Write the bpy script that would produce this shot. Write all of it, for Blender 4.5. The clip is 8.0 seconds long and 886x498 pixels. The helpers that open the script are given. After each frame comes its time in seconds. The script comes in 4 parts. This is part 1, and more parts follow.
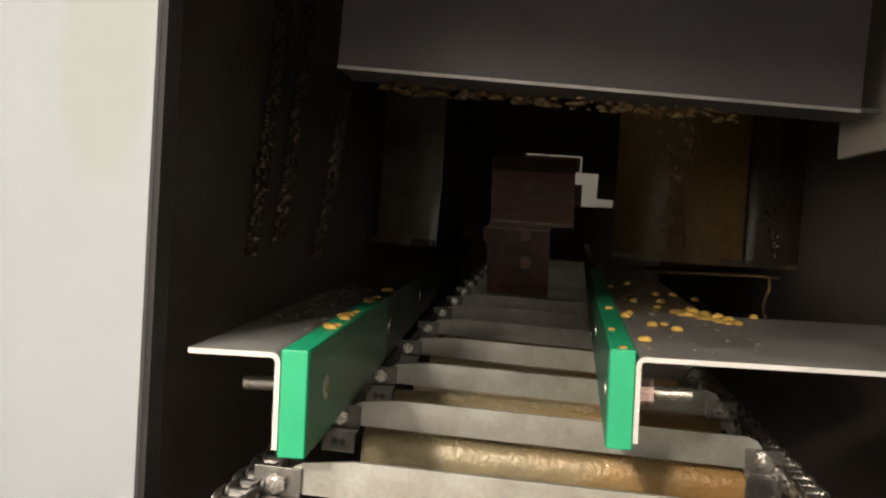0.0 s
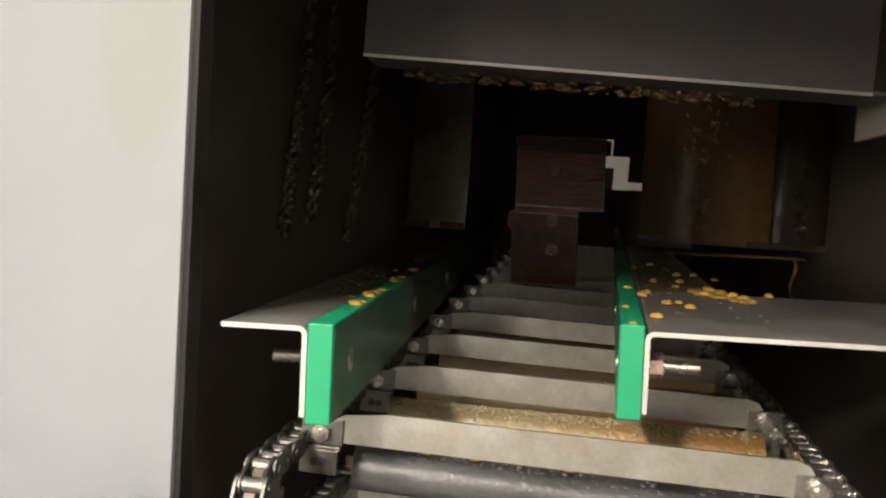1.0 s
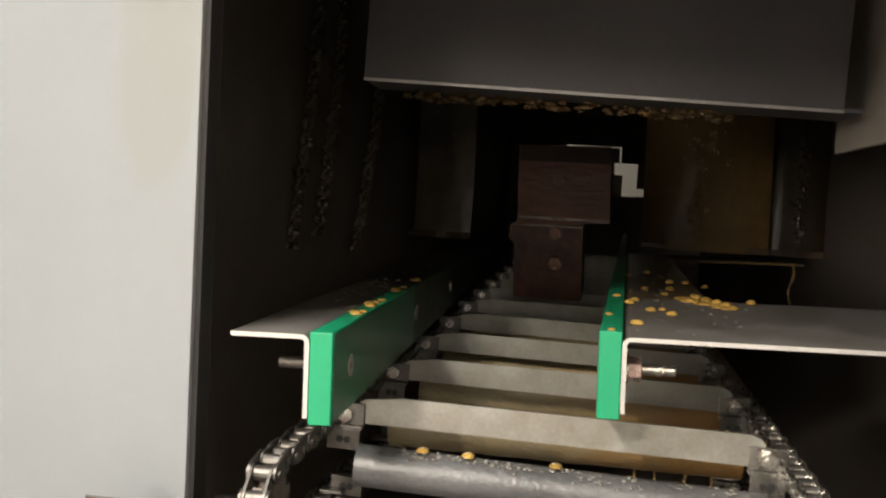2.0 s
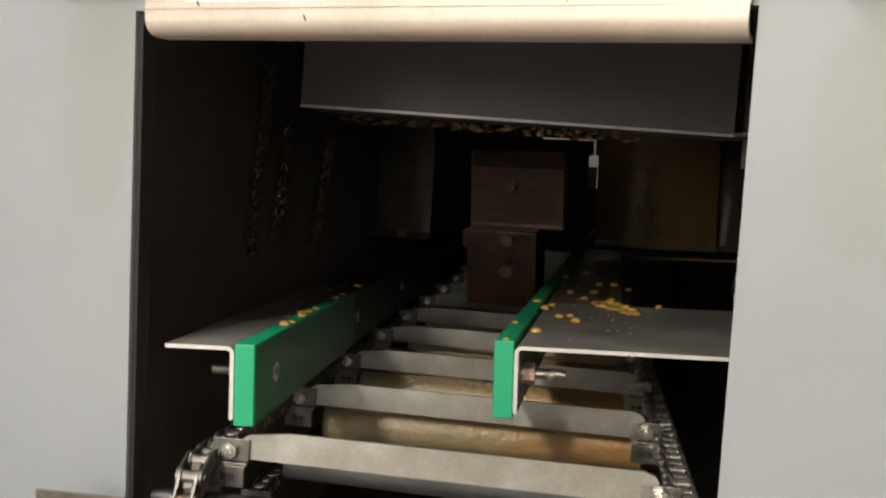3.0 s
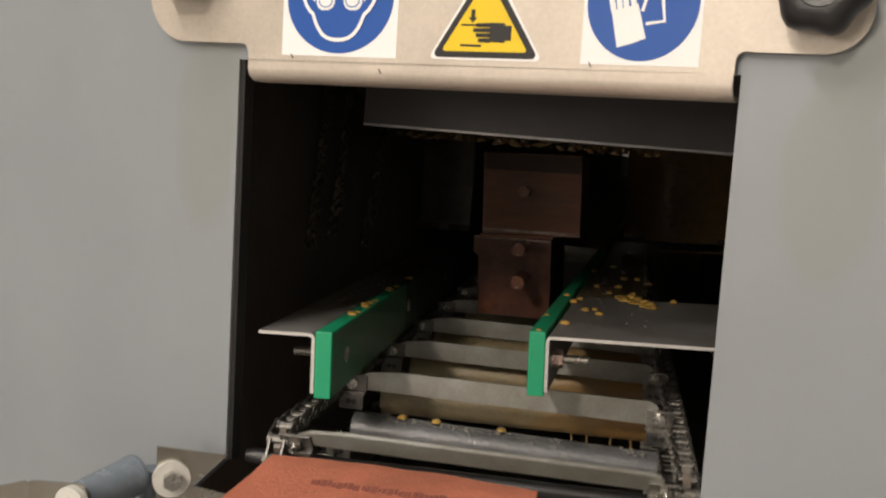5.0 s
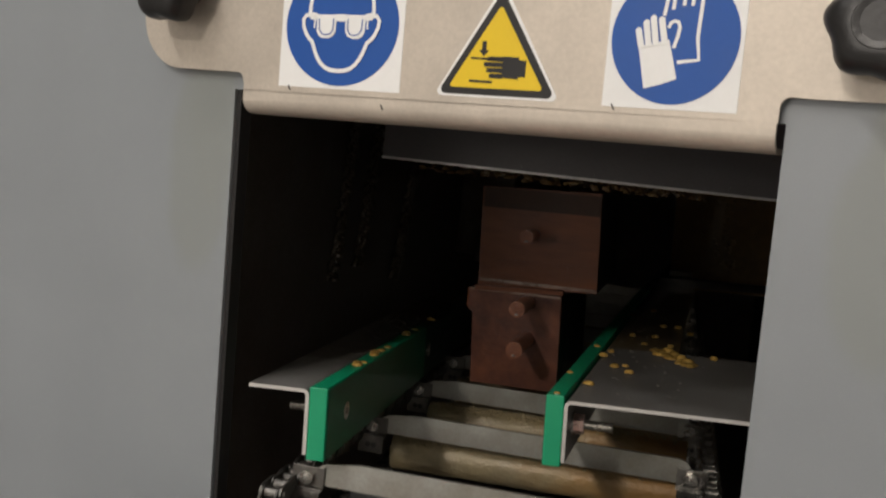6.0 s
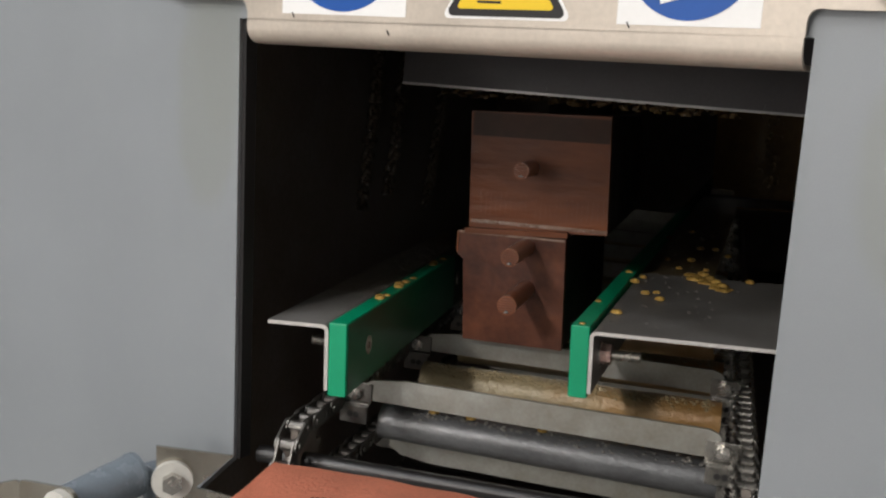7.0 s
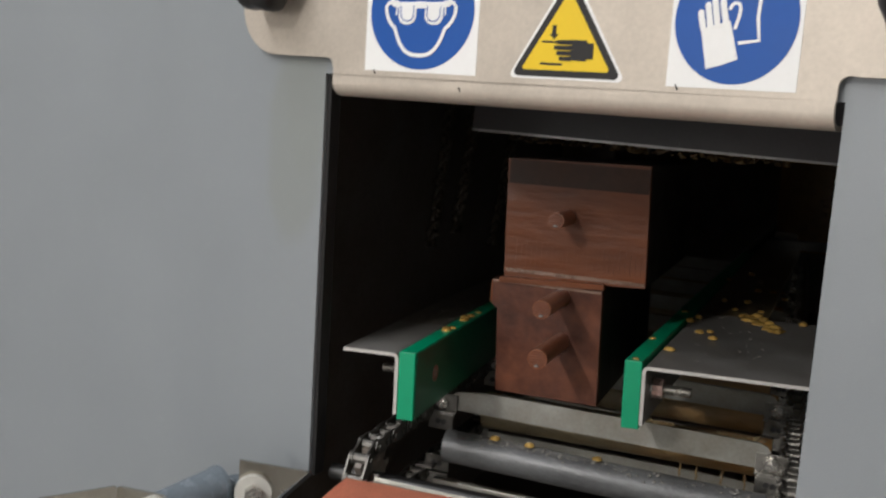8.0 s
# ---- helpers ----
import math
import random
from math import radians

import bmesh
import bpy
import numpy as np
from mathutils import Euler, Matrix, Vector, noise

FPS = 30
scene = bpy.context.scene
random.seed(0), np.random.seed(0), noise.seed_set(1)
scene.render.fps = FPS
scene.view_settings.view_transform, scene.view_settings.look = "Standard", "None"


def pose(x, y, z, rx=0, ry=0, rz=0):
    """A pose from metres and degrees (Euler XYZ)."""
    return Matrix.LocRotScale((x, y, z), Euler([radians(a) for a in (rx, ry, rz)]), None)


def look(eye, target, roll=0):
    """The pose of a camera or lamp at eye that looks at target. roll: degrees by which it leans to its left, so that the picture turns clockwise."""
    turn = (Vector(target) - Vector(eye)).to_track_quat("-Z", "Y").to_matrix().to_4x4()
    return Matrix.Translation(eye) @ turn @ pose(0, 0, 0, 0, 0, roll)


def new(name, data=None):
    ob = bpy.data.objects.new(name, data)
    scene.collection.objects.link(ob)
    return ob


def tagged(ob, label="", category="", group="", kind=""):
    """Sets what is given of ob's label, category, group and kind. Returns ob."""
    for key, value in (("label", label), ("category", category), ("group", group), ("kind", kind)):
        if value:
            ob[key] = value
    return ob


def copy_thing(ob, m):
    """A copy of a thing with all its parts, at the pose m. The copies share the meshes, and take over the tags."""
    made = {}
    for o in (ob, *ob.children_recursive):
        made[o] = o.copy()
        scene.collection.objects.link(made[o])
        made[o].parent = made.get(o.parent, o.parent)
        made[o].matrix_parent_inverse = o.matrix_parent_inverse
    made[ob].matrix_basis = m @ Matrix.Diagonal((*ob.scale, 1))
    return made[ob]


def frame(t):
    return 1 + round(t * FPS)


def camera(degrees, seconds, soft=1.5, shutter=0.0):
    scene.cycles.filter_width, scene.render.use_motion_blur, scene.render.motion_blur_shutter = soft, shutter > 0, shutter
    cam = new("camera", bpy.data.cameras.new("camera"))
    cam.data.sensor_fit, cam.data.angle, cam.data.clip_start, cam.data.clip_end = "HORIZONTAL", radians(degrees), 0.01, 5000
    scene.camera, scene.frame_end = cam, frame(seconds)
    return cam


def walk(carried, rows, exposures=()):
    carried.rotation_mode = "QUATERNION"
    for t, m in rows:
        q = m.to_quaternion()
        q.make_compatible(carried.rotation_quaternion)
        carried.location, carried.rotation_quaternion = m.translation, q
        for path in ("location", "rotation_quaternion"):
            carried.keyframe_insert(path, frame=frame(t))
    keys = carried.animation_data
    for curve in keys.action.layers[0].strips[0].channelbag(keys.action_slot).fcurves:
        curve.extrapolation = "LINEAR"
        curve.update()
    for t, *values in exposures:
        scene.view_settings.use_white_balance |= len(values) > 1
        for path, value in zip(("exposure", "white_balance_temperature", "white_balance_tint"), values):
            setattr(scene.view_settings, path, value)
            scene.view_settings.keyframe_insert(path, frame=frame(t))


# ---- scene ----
EXPOSURES = [(0, 0.40, 7250, 12), (2.5, 0.15, 7100, 12), (3.1, -0.12, 6950, 12), (3.6, -0.36, 6850, 12), (4.0, -0.60, 6950, 13), (4.7, -0.62, 7150, 14), (5.8, -1.16, 6850, 13), (6.4, -1.2, 6550, 11), (7, -0.77, 6350, 12), (8, -0.93, 6280, 11)]
cam = camera(48.64, 8.0, soft=2.2, shutter=0.3)
PATH = [
    (0, pose(0.1586, -0.4545, 1.1037, 88.017, -4.098, 6.107)),
    (0.2, pose(0.1618, -0.4544, 1.1060, 87.311, -4.399, 5.956)),
    (0.5, pose(0.1683, -0.4725, 1.1072, 87.745, -3.832, 5.832)),
    (0.8, pose(0.1718, -0.4753, 1.1048, 86.733, -4.088, 6.902)),
    (1, pose(0.1711, -0.4828, 1.1030, 86.941, -3.964, 8.078)),
    (1.2, pose(0.1715, -0.4856, 1.1094, 86.588, -3.086, 9.137)),
    (2.3, pose(0.2169, -0.5454, 1.1123, 87.417, -3.504, 8.866)),
    (2.5, pose(0.2360, -0.5541, 1.1246, 87.118, -2.862, 9.187)),
    (2.8, pose(0.2458, -0.5763, 1.1320, 86.222, -3.580, 8.353)),
    (3, pose(0.2600, -0.5980, 1.1427, 86.434, -3.151, 8.492)),
    (3.5, pose(0.2550, -0.6886, 1.1556, 86.192, -2.834, 8.776)),
    (3.8, pose(0.2674, -0.7160, 1.1794, 84.728, -2.672, 10.807)),
    (4, pose(0.2552, -0.7150, 1.1745, 85.120, -3.120, 9.620)),
    (4.5, pose(0.2586, -0.7386, 1.1646, 85.195, -3.435, 9.514)),
    (5.8, pose(0.2869, -0.7123, 1.1905, 85.361, -4.694, 13.382)),
    (6, pose(0.2872, -0.6553, 1.1938, 85.998, -5.191, 13.832)),
    (6.3, pose(0.2935, -0.6579, 1.2081, 86.355, -4.581, 15.026)),
    (6.5, pose(0.2935, -0.6355, 1.2077, 84.958, -4.442, 15.462)),
    (6.7, pose(0.2998, -0.6330, 1.2074, 83.060, -3.920, 15.306)),
    (7, pose(0.3016, -0.6274, 1.2001, 81.213, -3.488, 16.410)),
    (7.5, pose(0.3111, -0.6673, 1.2002, 82.704, -3.426, 17.344)),
    (7.8, pose(0.3126, -0.6855, 1.2164, 83.425, -2.943, 18.530)),
    (8, pose(0.3217, -0.6841, 1.2101, 83.018, -4.160, 20.518)),
]
walk(cam, PATH, EXPOSURES)


# ---- world and light ----
world = bpy.data.worlds.new("workshop_daylight")
scene.world = world
world.use_nodes = True
_nt = world.node_tree
_sky = _nt.nodes.new("ShaderNodeTexSky")
_sky.sky_type, _sky.sun_disc = "NISHITA", False
_sky.sun_elevation, _sky.sun_rotation = radians(35), radians(200)
_nt.nodes["Background"].inputs["Strength"].default_value = 0.08
_nt.links.new(_sky.outputs["Color"], _nt.nodes["Background"].inputs["Color"])


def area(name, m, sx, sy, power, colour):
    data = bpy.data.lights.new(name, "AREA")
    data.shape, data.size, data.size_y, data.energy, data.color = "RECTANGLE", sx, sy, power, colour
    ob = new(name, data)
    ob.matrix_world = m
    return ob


# unseen lights: the first and last follow the shadows, the others are added fill
area("unseen_front_light", look((-0.95, -4.0, 2.78), (0.12, 0.15, 1.0)), 0.34, 0.40, 98, (1.0, 0.95, 0.88))
# Fill from the right, added to lift the tunnel's left wall and grease runs
area("unseen_front_light", look((1.35, -4.0, 1.45), (0.0, 0.7, 1.10)), 1.5, 0.9, 10, (1.0, 0.96, 0.90))
# Low fill added for the curtains and block; no such window is known
area("unseen_front_light", look((-1.75, -4.0, 1.35), (0.3, 0.8, 1.08)), 0.9, 0.7, 42, (1.0, 0.96, 0.90))
# Overhead fill, added for general brightness; no lamp is known here
area("unseen_overhead_light", look((-0.7, -0.85, 2.93), (-0.7, -0.85, 0)), 1.25, 0.1, 15, (0.95, 0.98, 1.0))
area("unseen_overhead_light", pose(-1.0, -2.1, 2.93), 0.07, 1.6, 82, (1.0, 0.97, 0.93))


# ---- materials ----
def mat(name, base, rough=0.5, metal=0.0, var=0.25, scale=20.0, fine=200.0, bump=0.15, second=None, spec=0.5,
        rough_var=0.15, coat=0.0, stretch=None, amount=0.5, random_tint=0.0, transmission=0.0):
    m = bpy.data.materials.new(name)
    m.use_nodes = True
    nt = m.node_tree
    N, L = nt.nodes, nt.links
    b = N["Principled BSDF"]
    b.inputs["Metallic"].default_value = metal
    b.inputs["Specular IOR Level"].default_value = spec
    b.inputs["Coat Weight"].default_value = coat
    b.inputs["Coat Roughness"].default_value = 0.12
    b.inputs["Transmission Weight"].default_value = transmission
    geo = N.new("ShaderNodeTexCoord")
    mp = N.new("ShaderNodeMapping")
    if stretch:
        mp.inputs["Scale"].default_value = stretch
    L.new(geo.outputs["Object"], mp.inputs["Vector"])
    big = N.new("ShaderNodeTexNoise")
    big.inputs["Scale"].default_value, big.inputs["Detail"].default_value, big.inputs["Roughness"].default_value = scale, 6, 0.62
    small = N.new("ShaderNodeTexNoise")
    small.inputs["Scale"].default_value, small.inputs["Detail"].default_value = fine, 4
    L.new(mp.outputs["Vector"], big.inputs["Vector"])
    L.new(mp.outputs["Vector"], small.inputs["Vector"])
    ramp = N.new("ShaderNodeValToRGB")
    e = ramp.color_ramp.elements
    e[0].position, e[1].position = 0.5 - 0.22 - amount * 0.1, 0.5 + 0.22
    dark = second or tuple(v * (1 - var) for v in base)
    e[0].color, e[1].color = (*dark, 1), (*base, 1)
    L.new(big.outputs["Fac"], ramp.inputs["Fac"])
    mix = N.new("ShaderNodeMix")
    mix.data_type, mix.blend_type = "RGBA", "MULTIPLY"
    mix.inputs["Factor"].default_value = 0.55
    grain = N.new("ShaderNodeValToRGB")
    g = grain.color_ramp.elements
    g[0].position, g[1].position = 0.3, 0.7
    lo = 1 - var * 0.7
    g[0].color, g[1].color = (lo, lo, lo, 1), (1, 1, 1, 1)
    L.new(small.outputs["Fac"], grain.inputs["Fac"])
    L.new(ramp.outputs["Color"], mix.inputs["A"])
    L.new(grain.outputs["Color"], mix.inputs["B"])
    out = mix.outputs["Result"]
    if random_tint:
        info = N.new("ShaderNodeObjectInfo")
        hsv = N.new("ShaderNodeHueSaturation")
        mr = N.new("ShaderNodeMapRange")
        mr.inputs["To Min"].default_value, mr.inputs["To Max"].default_value = 1 - random_tint, 1 + random_tint
        L.new(info.outputs["Random"], mr.inputs["Value"])
        L.new(mr.outputs["Result"], hsv.inputs["Value"])
        L.new(out, hsv.inputs["Color"])
        out = hsv.outputs["Color"]
    L.new(out, b.inputs["Base Color"])
    rr = N.new("ShaderNodeMapRange")
    rr.inputs["To Min"].default_value = max(0.03, rough - rough_var)
    rr.inputs["To Max"].default_value = min(1.0, rough + rough_var)
    L.new(big.outputs["Fac"], rr.inputs["Value"])
    L.new(rr.outputs["Result"], b.inputs["Roughness"])
    if bump:
        bp = N.new("ShaderNodeBump")
        bp.inputs["Strength"].default_value, bp.inputs["Distance"].default_value = bump, 0.0015
        add = N.new("ShaderNodeMath")
        L.new(small.outputs["Fac"], add.inputs[0])
        L.new(big.outputs["Fac"], add.inputs[1])
        L.new(add.outputs["Value"], bp.inputs["Height"])
        L.new(bp.outputs["Normal"], b.inputs["Normal"])
        if coat:
            L.new(bp.outputs["Normal"], b.inputs["Coat Normal"])
    return m


PAINT = mat("grey_panel_paint", (0.270, 0.292, 0.310), 0.42, var=0.09, scale=7, fine=900, bump=0.05)


def touch_up(m, spots, tint):
    """Soft-edged touched-up patches of the paint: centre, half width, half height, in the panel's own metres."""
    nt = m.node_tree
    N, L = nt.nodes, nt.links
    b = N["Principled BSDF"]
    link = b.inputs["Base Color"].links[0]
    colour = link.from_socket
    tc = N.new("ShaderNodeTexCoord")
    wob = N.new("ShaderNodeTexNoise")
    wob.inputs["Scale"].default_value = 22
    L.new(tc.outputs["Object"], wob.inputs["Vector"])
    for cx, cz, w, h in spots:
        mp = N.new("ShaderNodeMapping")
        mp.vector_type = "POINT"
        mp.inputs["Location"].default_value = (-cx / w, 0, -cz / h)
        mp.inputs["Scale"].default_value = (1 / w, 0, 1 / h)
        L.new(tc.outputs["Object"], mp.inputs["Vector"])
        ln = N.new("ShaderNodeVectorMath")
        ln.operation = "LENGTH"
        L.new(mp.outputs["Vector"], ln.inputs[0])
        ad = N.new("ShaderNodeMath")
        ad.operation = "MULTIPLY_ADD"
        ad.inputs[1].default_value = 0.35
        L.new(wob.outputs["Fac"], ad.inputs[0])
        L.new(ln.outputs["Value"], ad.inputs[2])
        mr = N.new("ShaderNodeMapRange")
        mr.interpolation_type = "SMOOTHSTEP"
        mr.inputs["From Min"].default_value, mr.inputs["From Max"].default_value = 1.3, 0.95
        mr.inputs["To Min"].default_value, mr.inputs["To Max"].default_value = 0.0, 0.8
        L.new(ad.outputs["Value"], mr.inputs["Value"])
        mx = N.new("ShaderNodeMix")
        mx.data_type = "RGBA"
        mx.inputs["B"].default_value = (*tint, 1)
        L.new(mr.outputs["Result"], mx.inputs["Factor"])
        L.new(colour, mx.inputs["A"])
        colour = mx.outputs["Result"]
    L.new(colour, b.inputs["Base Color"])


touch_up(PAINT, ((-0.071, -0.062, 0.031, 0.088), (-0.060, -0.02, 0.022, 0.07), (0.407, -0.070, 0.031, 0.066), (0.413, 0.0, 0.022, 0.04)), (0.242, 0.260, 0.252))
CREAM = mat("cream_inner_paint", (0.62, 0.56, 0.50), 0.5, var=0.12, scale=9, fine=400, bump=0.05)
STAINLESS = mat("brushed_stainless", (0.66, 0.585, 0.50), 0.50, 0.40, var=0.24, scale=17, fine=330, bump=0.05, stretch=(1, 1, 1))
GREEN = mat("green_plastic", (0.0, 0.34, 0.16), 0.42, var=0.14, scale=30, fine=700, bump=0.08, spec=0.4)
SHEET = mat("galvanised_sheet", (0.34, 0.335, 0.325), 0.45, 0.3, var=0.35, scale=15, fine=260, bump=0.15, second=(0.17, 0.16, 0.14), rough_var=0.25)
OILSHEET = mat("oil_filmed_sheet", (0.25, 0.235, 0.20), 0.35, 0.1, var=0.5, scale=30, fine=170, bump=0.7, second=(0.085, 0.072, 0.055), coat=0.4, rough_var=0.2)
FLIGHT = mat("wet_steel_flight", (0.42, 0.42, 0.39), 0.36, 0.45, var=0.35, scale=26, fine=300, bump=0.15,
             second=(0.26, 0.24, 0.19), coat=0.35, rough_var=0.2)
TUBE = mat("wet_steel_tube", (0.20, 0.205, 0.21), 0.46, 0.4, var=0.4, scale=26, fine=240, bump=0.45, coat=0.25, rough_var=0.2)
CHAIN = mat("oily_chain_steel", (0.55, 0.53, 0.49), 0.27, 0.95, var=0.5, scale=60, fine=500, bump=0.15, coat=0.3)
# Darker copy of the chain steel, standing in for the left side's shade
SHADED_CHAIN = mat("shaded_chain_steel", (0.19, 0.18, 0.165), 0.4, 0.8, var=0.5, scale=60, fine=500, bump=0.2, coat=0.2)
BOLT = mat("zinc_bolt", (0.66, 0.64, 0.60), 0.25, 0.95, var=0.2, scale=90, fine=600, bump=0.1)
# Zinc nut with a pink reflection put into its base colour
PINK = mat("pink_reflection_nut", (0.70, 0.50, 0.45), 0.28, 0.7, var=0.2, scale=90, fine=600, bump=0.1)
BLACK = mat("dark_grimy_paint", (0.25, 0.225, 0.205), 0.5, var=0.5, scale=12, fine=160, bump=0.3, rough_var=0.25,
            second=(0.155, 0.118, 0.085))
BAFFLE = mat("charcoal_painted_plate", (0.105, 0.099, 0.107), 0.5, var=0.3, scale=9, fine=300, bump=0.1)
# Oil smears, plus the shade of the guides' inner faces put into the green
OILSHADE_GREEN = mat("oily_shaded_green_plastic", (0.005, 0.19, 0.095), 0.42, var=0.4, scale=9, fine=90, bump=0.12, coat=0.1,
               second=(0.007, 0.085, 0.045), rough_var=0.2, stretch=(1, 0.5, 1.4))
# Grime and the tunnel's shade share this one near-black green
GRIME_SHADE = mat("grimy_shaded_plastic", (0.024, 0.050, 0.034), 0.5, var=0.5, scale=20, fine=150, bump=0.3)
LIGHTEDGE = mat("bare_cut_edge", (0.62, 0.60, 0.57), 0.45, 0.3, var=0.2, scale=40, fine=400, bump=0.08)
# Pale colour stands in for the highlight along the baffle's fold
EDGE = mat("highlight_plate_edge", (0.62, 0.61, 0.60), 0.35, 0.4, var=0.3, scale=40, fine=300, bump=0.1)
GREASE = mat("wet_brown_grease", (0.11, 0.082, 0.055), 0.09, var=0.6, scale=16, fine=90, bump=0.9, coat=0.8,
             second=(0.035, 0.024, 0.015), rough_var=0.08)
CURTAIN = mat("greasy_curtain_strip", (0.52, 0.33, 0.12), 0.35, var=0.5, scale=8, fine=60, bump=0.35, coat=0.4,
              second=(0.30, 0.19, 0.07), rough_var=0.2)
REAR = mat("caked_brown_grease", (0.125, 0.084, 0.042), 0.32, var=0.5, scale=14, fine=90, bump=0.5, second=(0.026, 0.016, 0.008))
GREYSTRIP = mat("smeared_grey_strip", (0.50, 0.44, 0.36), 0.42, var=0.5, scale=8, fine=50, bump=0.2, coat=0.2,
                second=(0.045, 0.036, 0.026))
RUST = mat("oiled_copper_brown_block", (0.235, 0.068, 0.020), 0.48, 0.0, var=0.5, scale=11, fine=60, bump=0.62, coat=0.17, spec=0.25,
           second=(0.085, 0.027, 0.011), rough_var=0.15, stretch=(0.5, 1, 2.0))
BAND = mat("dark_brown_band", (0.058, 0.024, 0.012), 0.5, 0.0, var=0.5, scale=24, fine=150, bump=0.1, coat=0.06, spec=0.2,
           second=(0.032, 0.014, 0.008), rough_var=0.2)
RUSTLOW = mat("oiled_brown_lower_block", (0.205, 0.070, 0.036), 0.48, 0.0, var=0.55, scale=22, fine=110, bump=0.4, coat=0.12, spec=0.22,
              second=(0.045, 0.018, 0.014), amount=0.2, rough_var=0.18)
WORN = mat("wet_rubbed_edge", (0.34, 0.21, 0.145), 0.3, 0.1, var=0.5, scale=40, fine=260, bump=0.4, coat=0.5, second=(0.13, 0.062, 0.036))
# Near-black that carries the shade on the block's unlit sides
BLOCK_SHADE = mat("block_shade_black", (0.022, 0.017, 0.014), 0.5, var=0.5, scale=18, fine=120, bump=0.3, spec=0.25, rough_var=0.2)
FRINGE = mat("brown_grease_froth", (0.20, 0.125, 0.050), 0.3, var=0.5, scale=60, fine=300, bump=0.3, coat=0.4, second=(0.07, 0.042, 0.018))
POLISHED = mat("polished_stainless", (0.60, 0.57, 0.51), 0.24, 0.95, var=0.3, scale=22, fine=240, bump=0.08, second=(0.40, 0.37, 0.30), rough_var=0.12)
FILM = mat("brown_oil_film", (0.27, 0.215, 0.125), 0.32, 0.1, var=0.5, scale=24, fine=190, bump=0.4, coat=0.35, second=(0.13, 0.095, 0.050), rough_var=0.15)
PEG = mat("copper_brown_peg", (0.30, 0.092, 0.030), 0.35, 0.2, var=0.35, scale=60, fine=300, bump=0.2, coat=0.4)
FROTH = mat("yellow_emulsion_drop", (0.56, 0.37, 0.10), 0.10, var=0.4, scale=160, fine=500, bump=0.1, coat=0.9, second=(0.36, 0.20, 0.045), random_tint=0.3)
SCUM = mat("tan_oil_film", (0.40, 0.25, 0.095), 0.2, var=0.35, scale=9, fine=150, bump=0.3, coat=0.9,
           second=(0.30, 0.215, 0.11), rough_var=0.12)
OILED = mat("oil_filmed_tube_steel", (0.36, 0.285, 0.155), 0.36, 0.15, var=0.35, scale=14, fine=260, bump=0.8, coat=0.25,
            second=(0.24, 0.205, 0.14), rough_var=0.15)


def stain_along(m, x0, x1, tint):
    """Stain that deepens along the bar, with a ragged front."""
    N, L = m.node_tree.nodes, m.node_tree.links
    b = N["Principled BSDF"]
    colour = b.inputs["Base Color"].links[0].from_socket
    tc, sep, wob = N.new("ShaderNodeTexCoord"), N.new("ShaderNodeSeparateXYZ"), N.new("ShaderNodeTexNoise")
    wob.inputs["Scale"].default_value = 45
    L.new(tc.outputs["Object"], sep.inputs["Vector"])
    L.new(tc.outputs["Object"], wob.inputs["Vector"])
    ad = N.new("ShaderNodeMath")
    ad.operation = "MULTIPLY_ADD"
    ad.inputs[1].default_value = 0.16
    L.new(wob.outputs["Fac"], ad.inputs[0])
    L.new(sep.outputs["X"], ad.inputs[2])
    mr = N.new("ShaderNodeMapRange")
    mr.interpolation_type = "SMOOTHSTEP"
    mr.inputs["From Min"].default_value, mr.inputs["From Max"].default_value = x0 + 0.08, x1 + 0.08
    mr.inputs["To Max"].default_value = 0.85
    L.new(ad.outputs["Value"], mr.inputs["Value"])
    mx = N.new("ShaderNodeMix")
    mx.data_type = "RGBA"
    mx.inputs["B"].default_value = (*tint, 1)
    L.new(mr.outputs["Result"], mx.inputs["Factor"])
    L.new(colour, mx.inputs["A"])
    L.new(mx.outputs["Result"], b.inputs["Base Color"])


stain_along(OILED, 0.13, 0.31, (0.36, 0.185, 0.05))
CLEAR = mat("clear_oil_bead", (0.27, 0.26, 0.24), 0.05, var=0.2, scale=60, fine=300, bump=0.0, coat=1.0)
SPARKLE = mat("wet_oil_bead", (0.44, 0.35, 0.20), 0.06, var=0.3, scale=60, fine=300, bump=0.0, coat=1.0)
ORANGE = mat("orange_foam", (0.95, 0.36, 0.23), 0.85, var=0.25, scale=18, fine=420, bump=0.5, spec=0.2)
PRINT = mat("black_print", (0.36, 0.11, 0.075), 0.8, var=0.3, scale=60, fine=300, bump=0.0)
WHITE = mat("white_vinyl", (0.90, 0.895, 0.88), 0.55, var=0.05, scale=20, fine=400, bump=0.03)
BLUE = mat("blue_vinyl", (0.006, 0.085, 0.38), 0.55, var=0.08, scale=20, fine=400, bump=0.03)
YELLOW = mat("yellow_vinyl", (0.84, 0.58, 0.015), 0.55, var=0.06, scale=20, fine=400, bump=0.03)
INK = mat("black_vinyl", (0.014, 0.013, 0.013), 0.55, var=0.2, scale=20, fine=400, bump=0.03)
KNOB = mat("black_phenolic_knob", (0.018, 0.017, 0.017), 0.38, var=0.3, scale=40, fine=300, bump=0.15)
NYLON = mat("milky_nylon_washer", (0.66, 0.65, 0.60), 0.4, var=0.12, scale=60, fine=500, bump=0.05)
BLUEPIPE = mat("blue_grey_painted_pipe", (0.20, 0.24, 0.28), 0.26, var=0.2, scale=25, fine=300, bump=0.1)
CONCRETE = mat("workshop_concrete", (0.42, 0.41, 0.39), 0.75, var=0.3, scale=2, fine=40, bump=0.2)
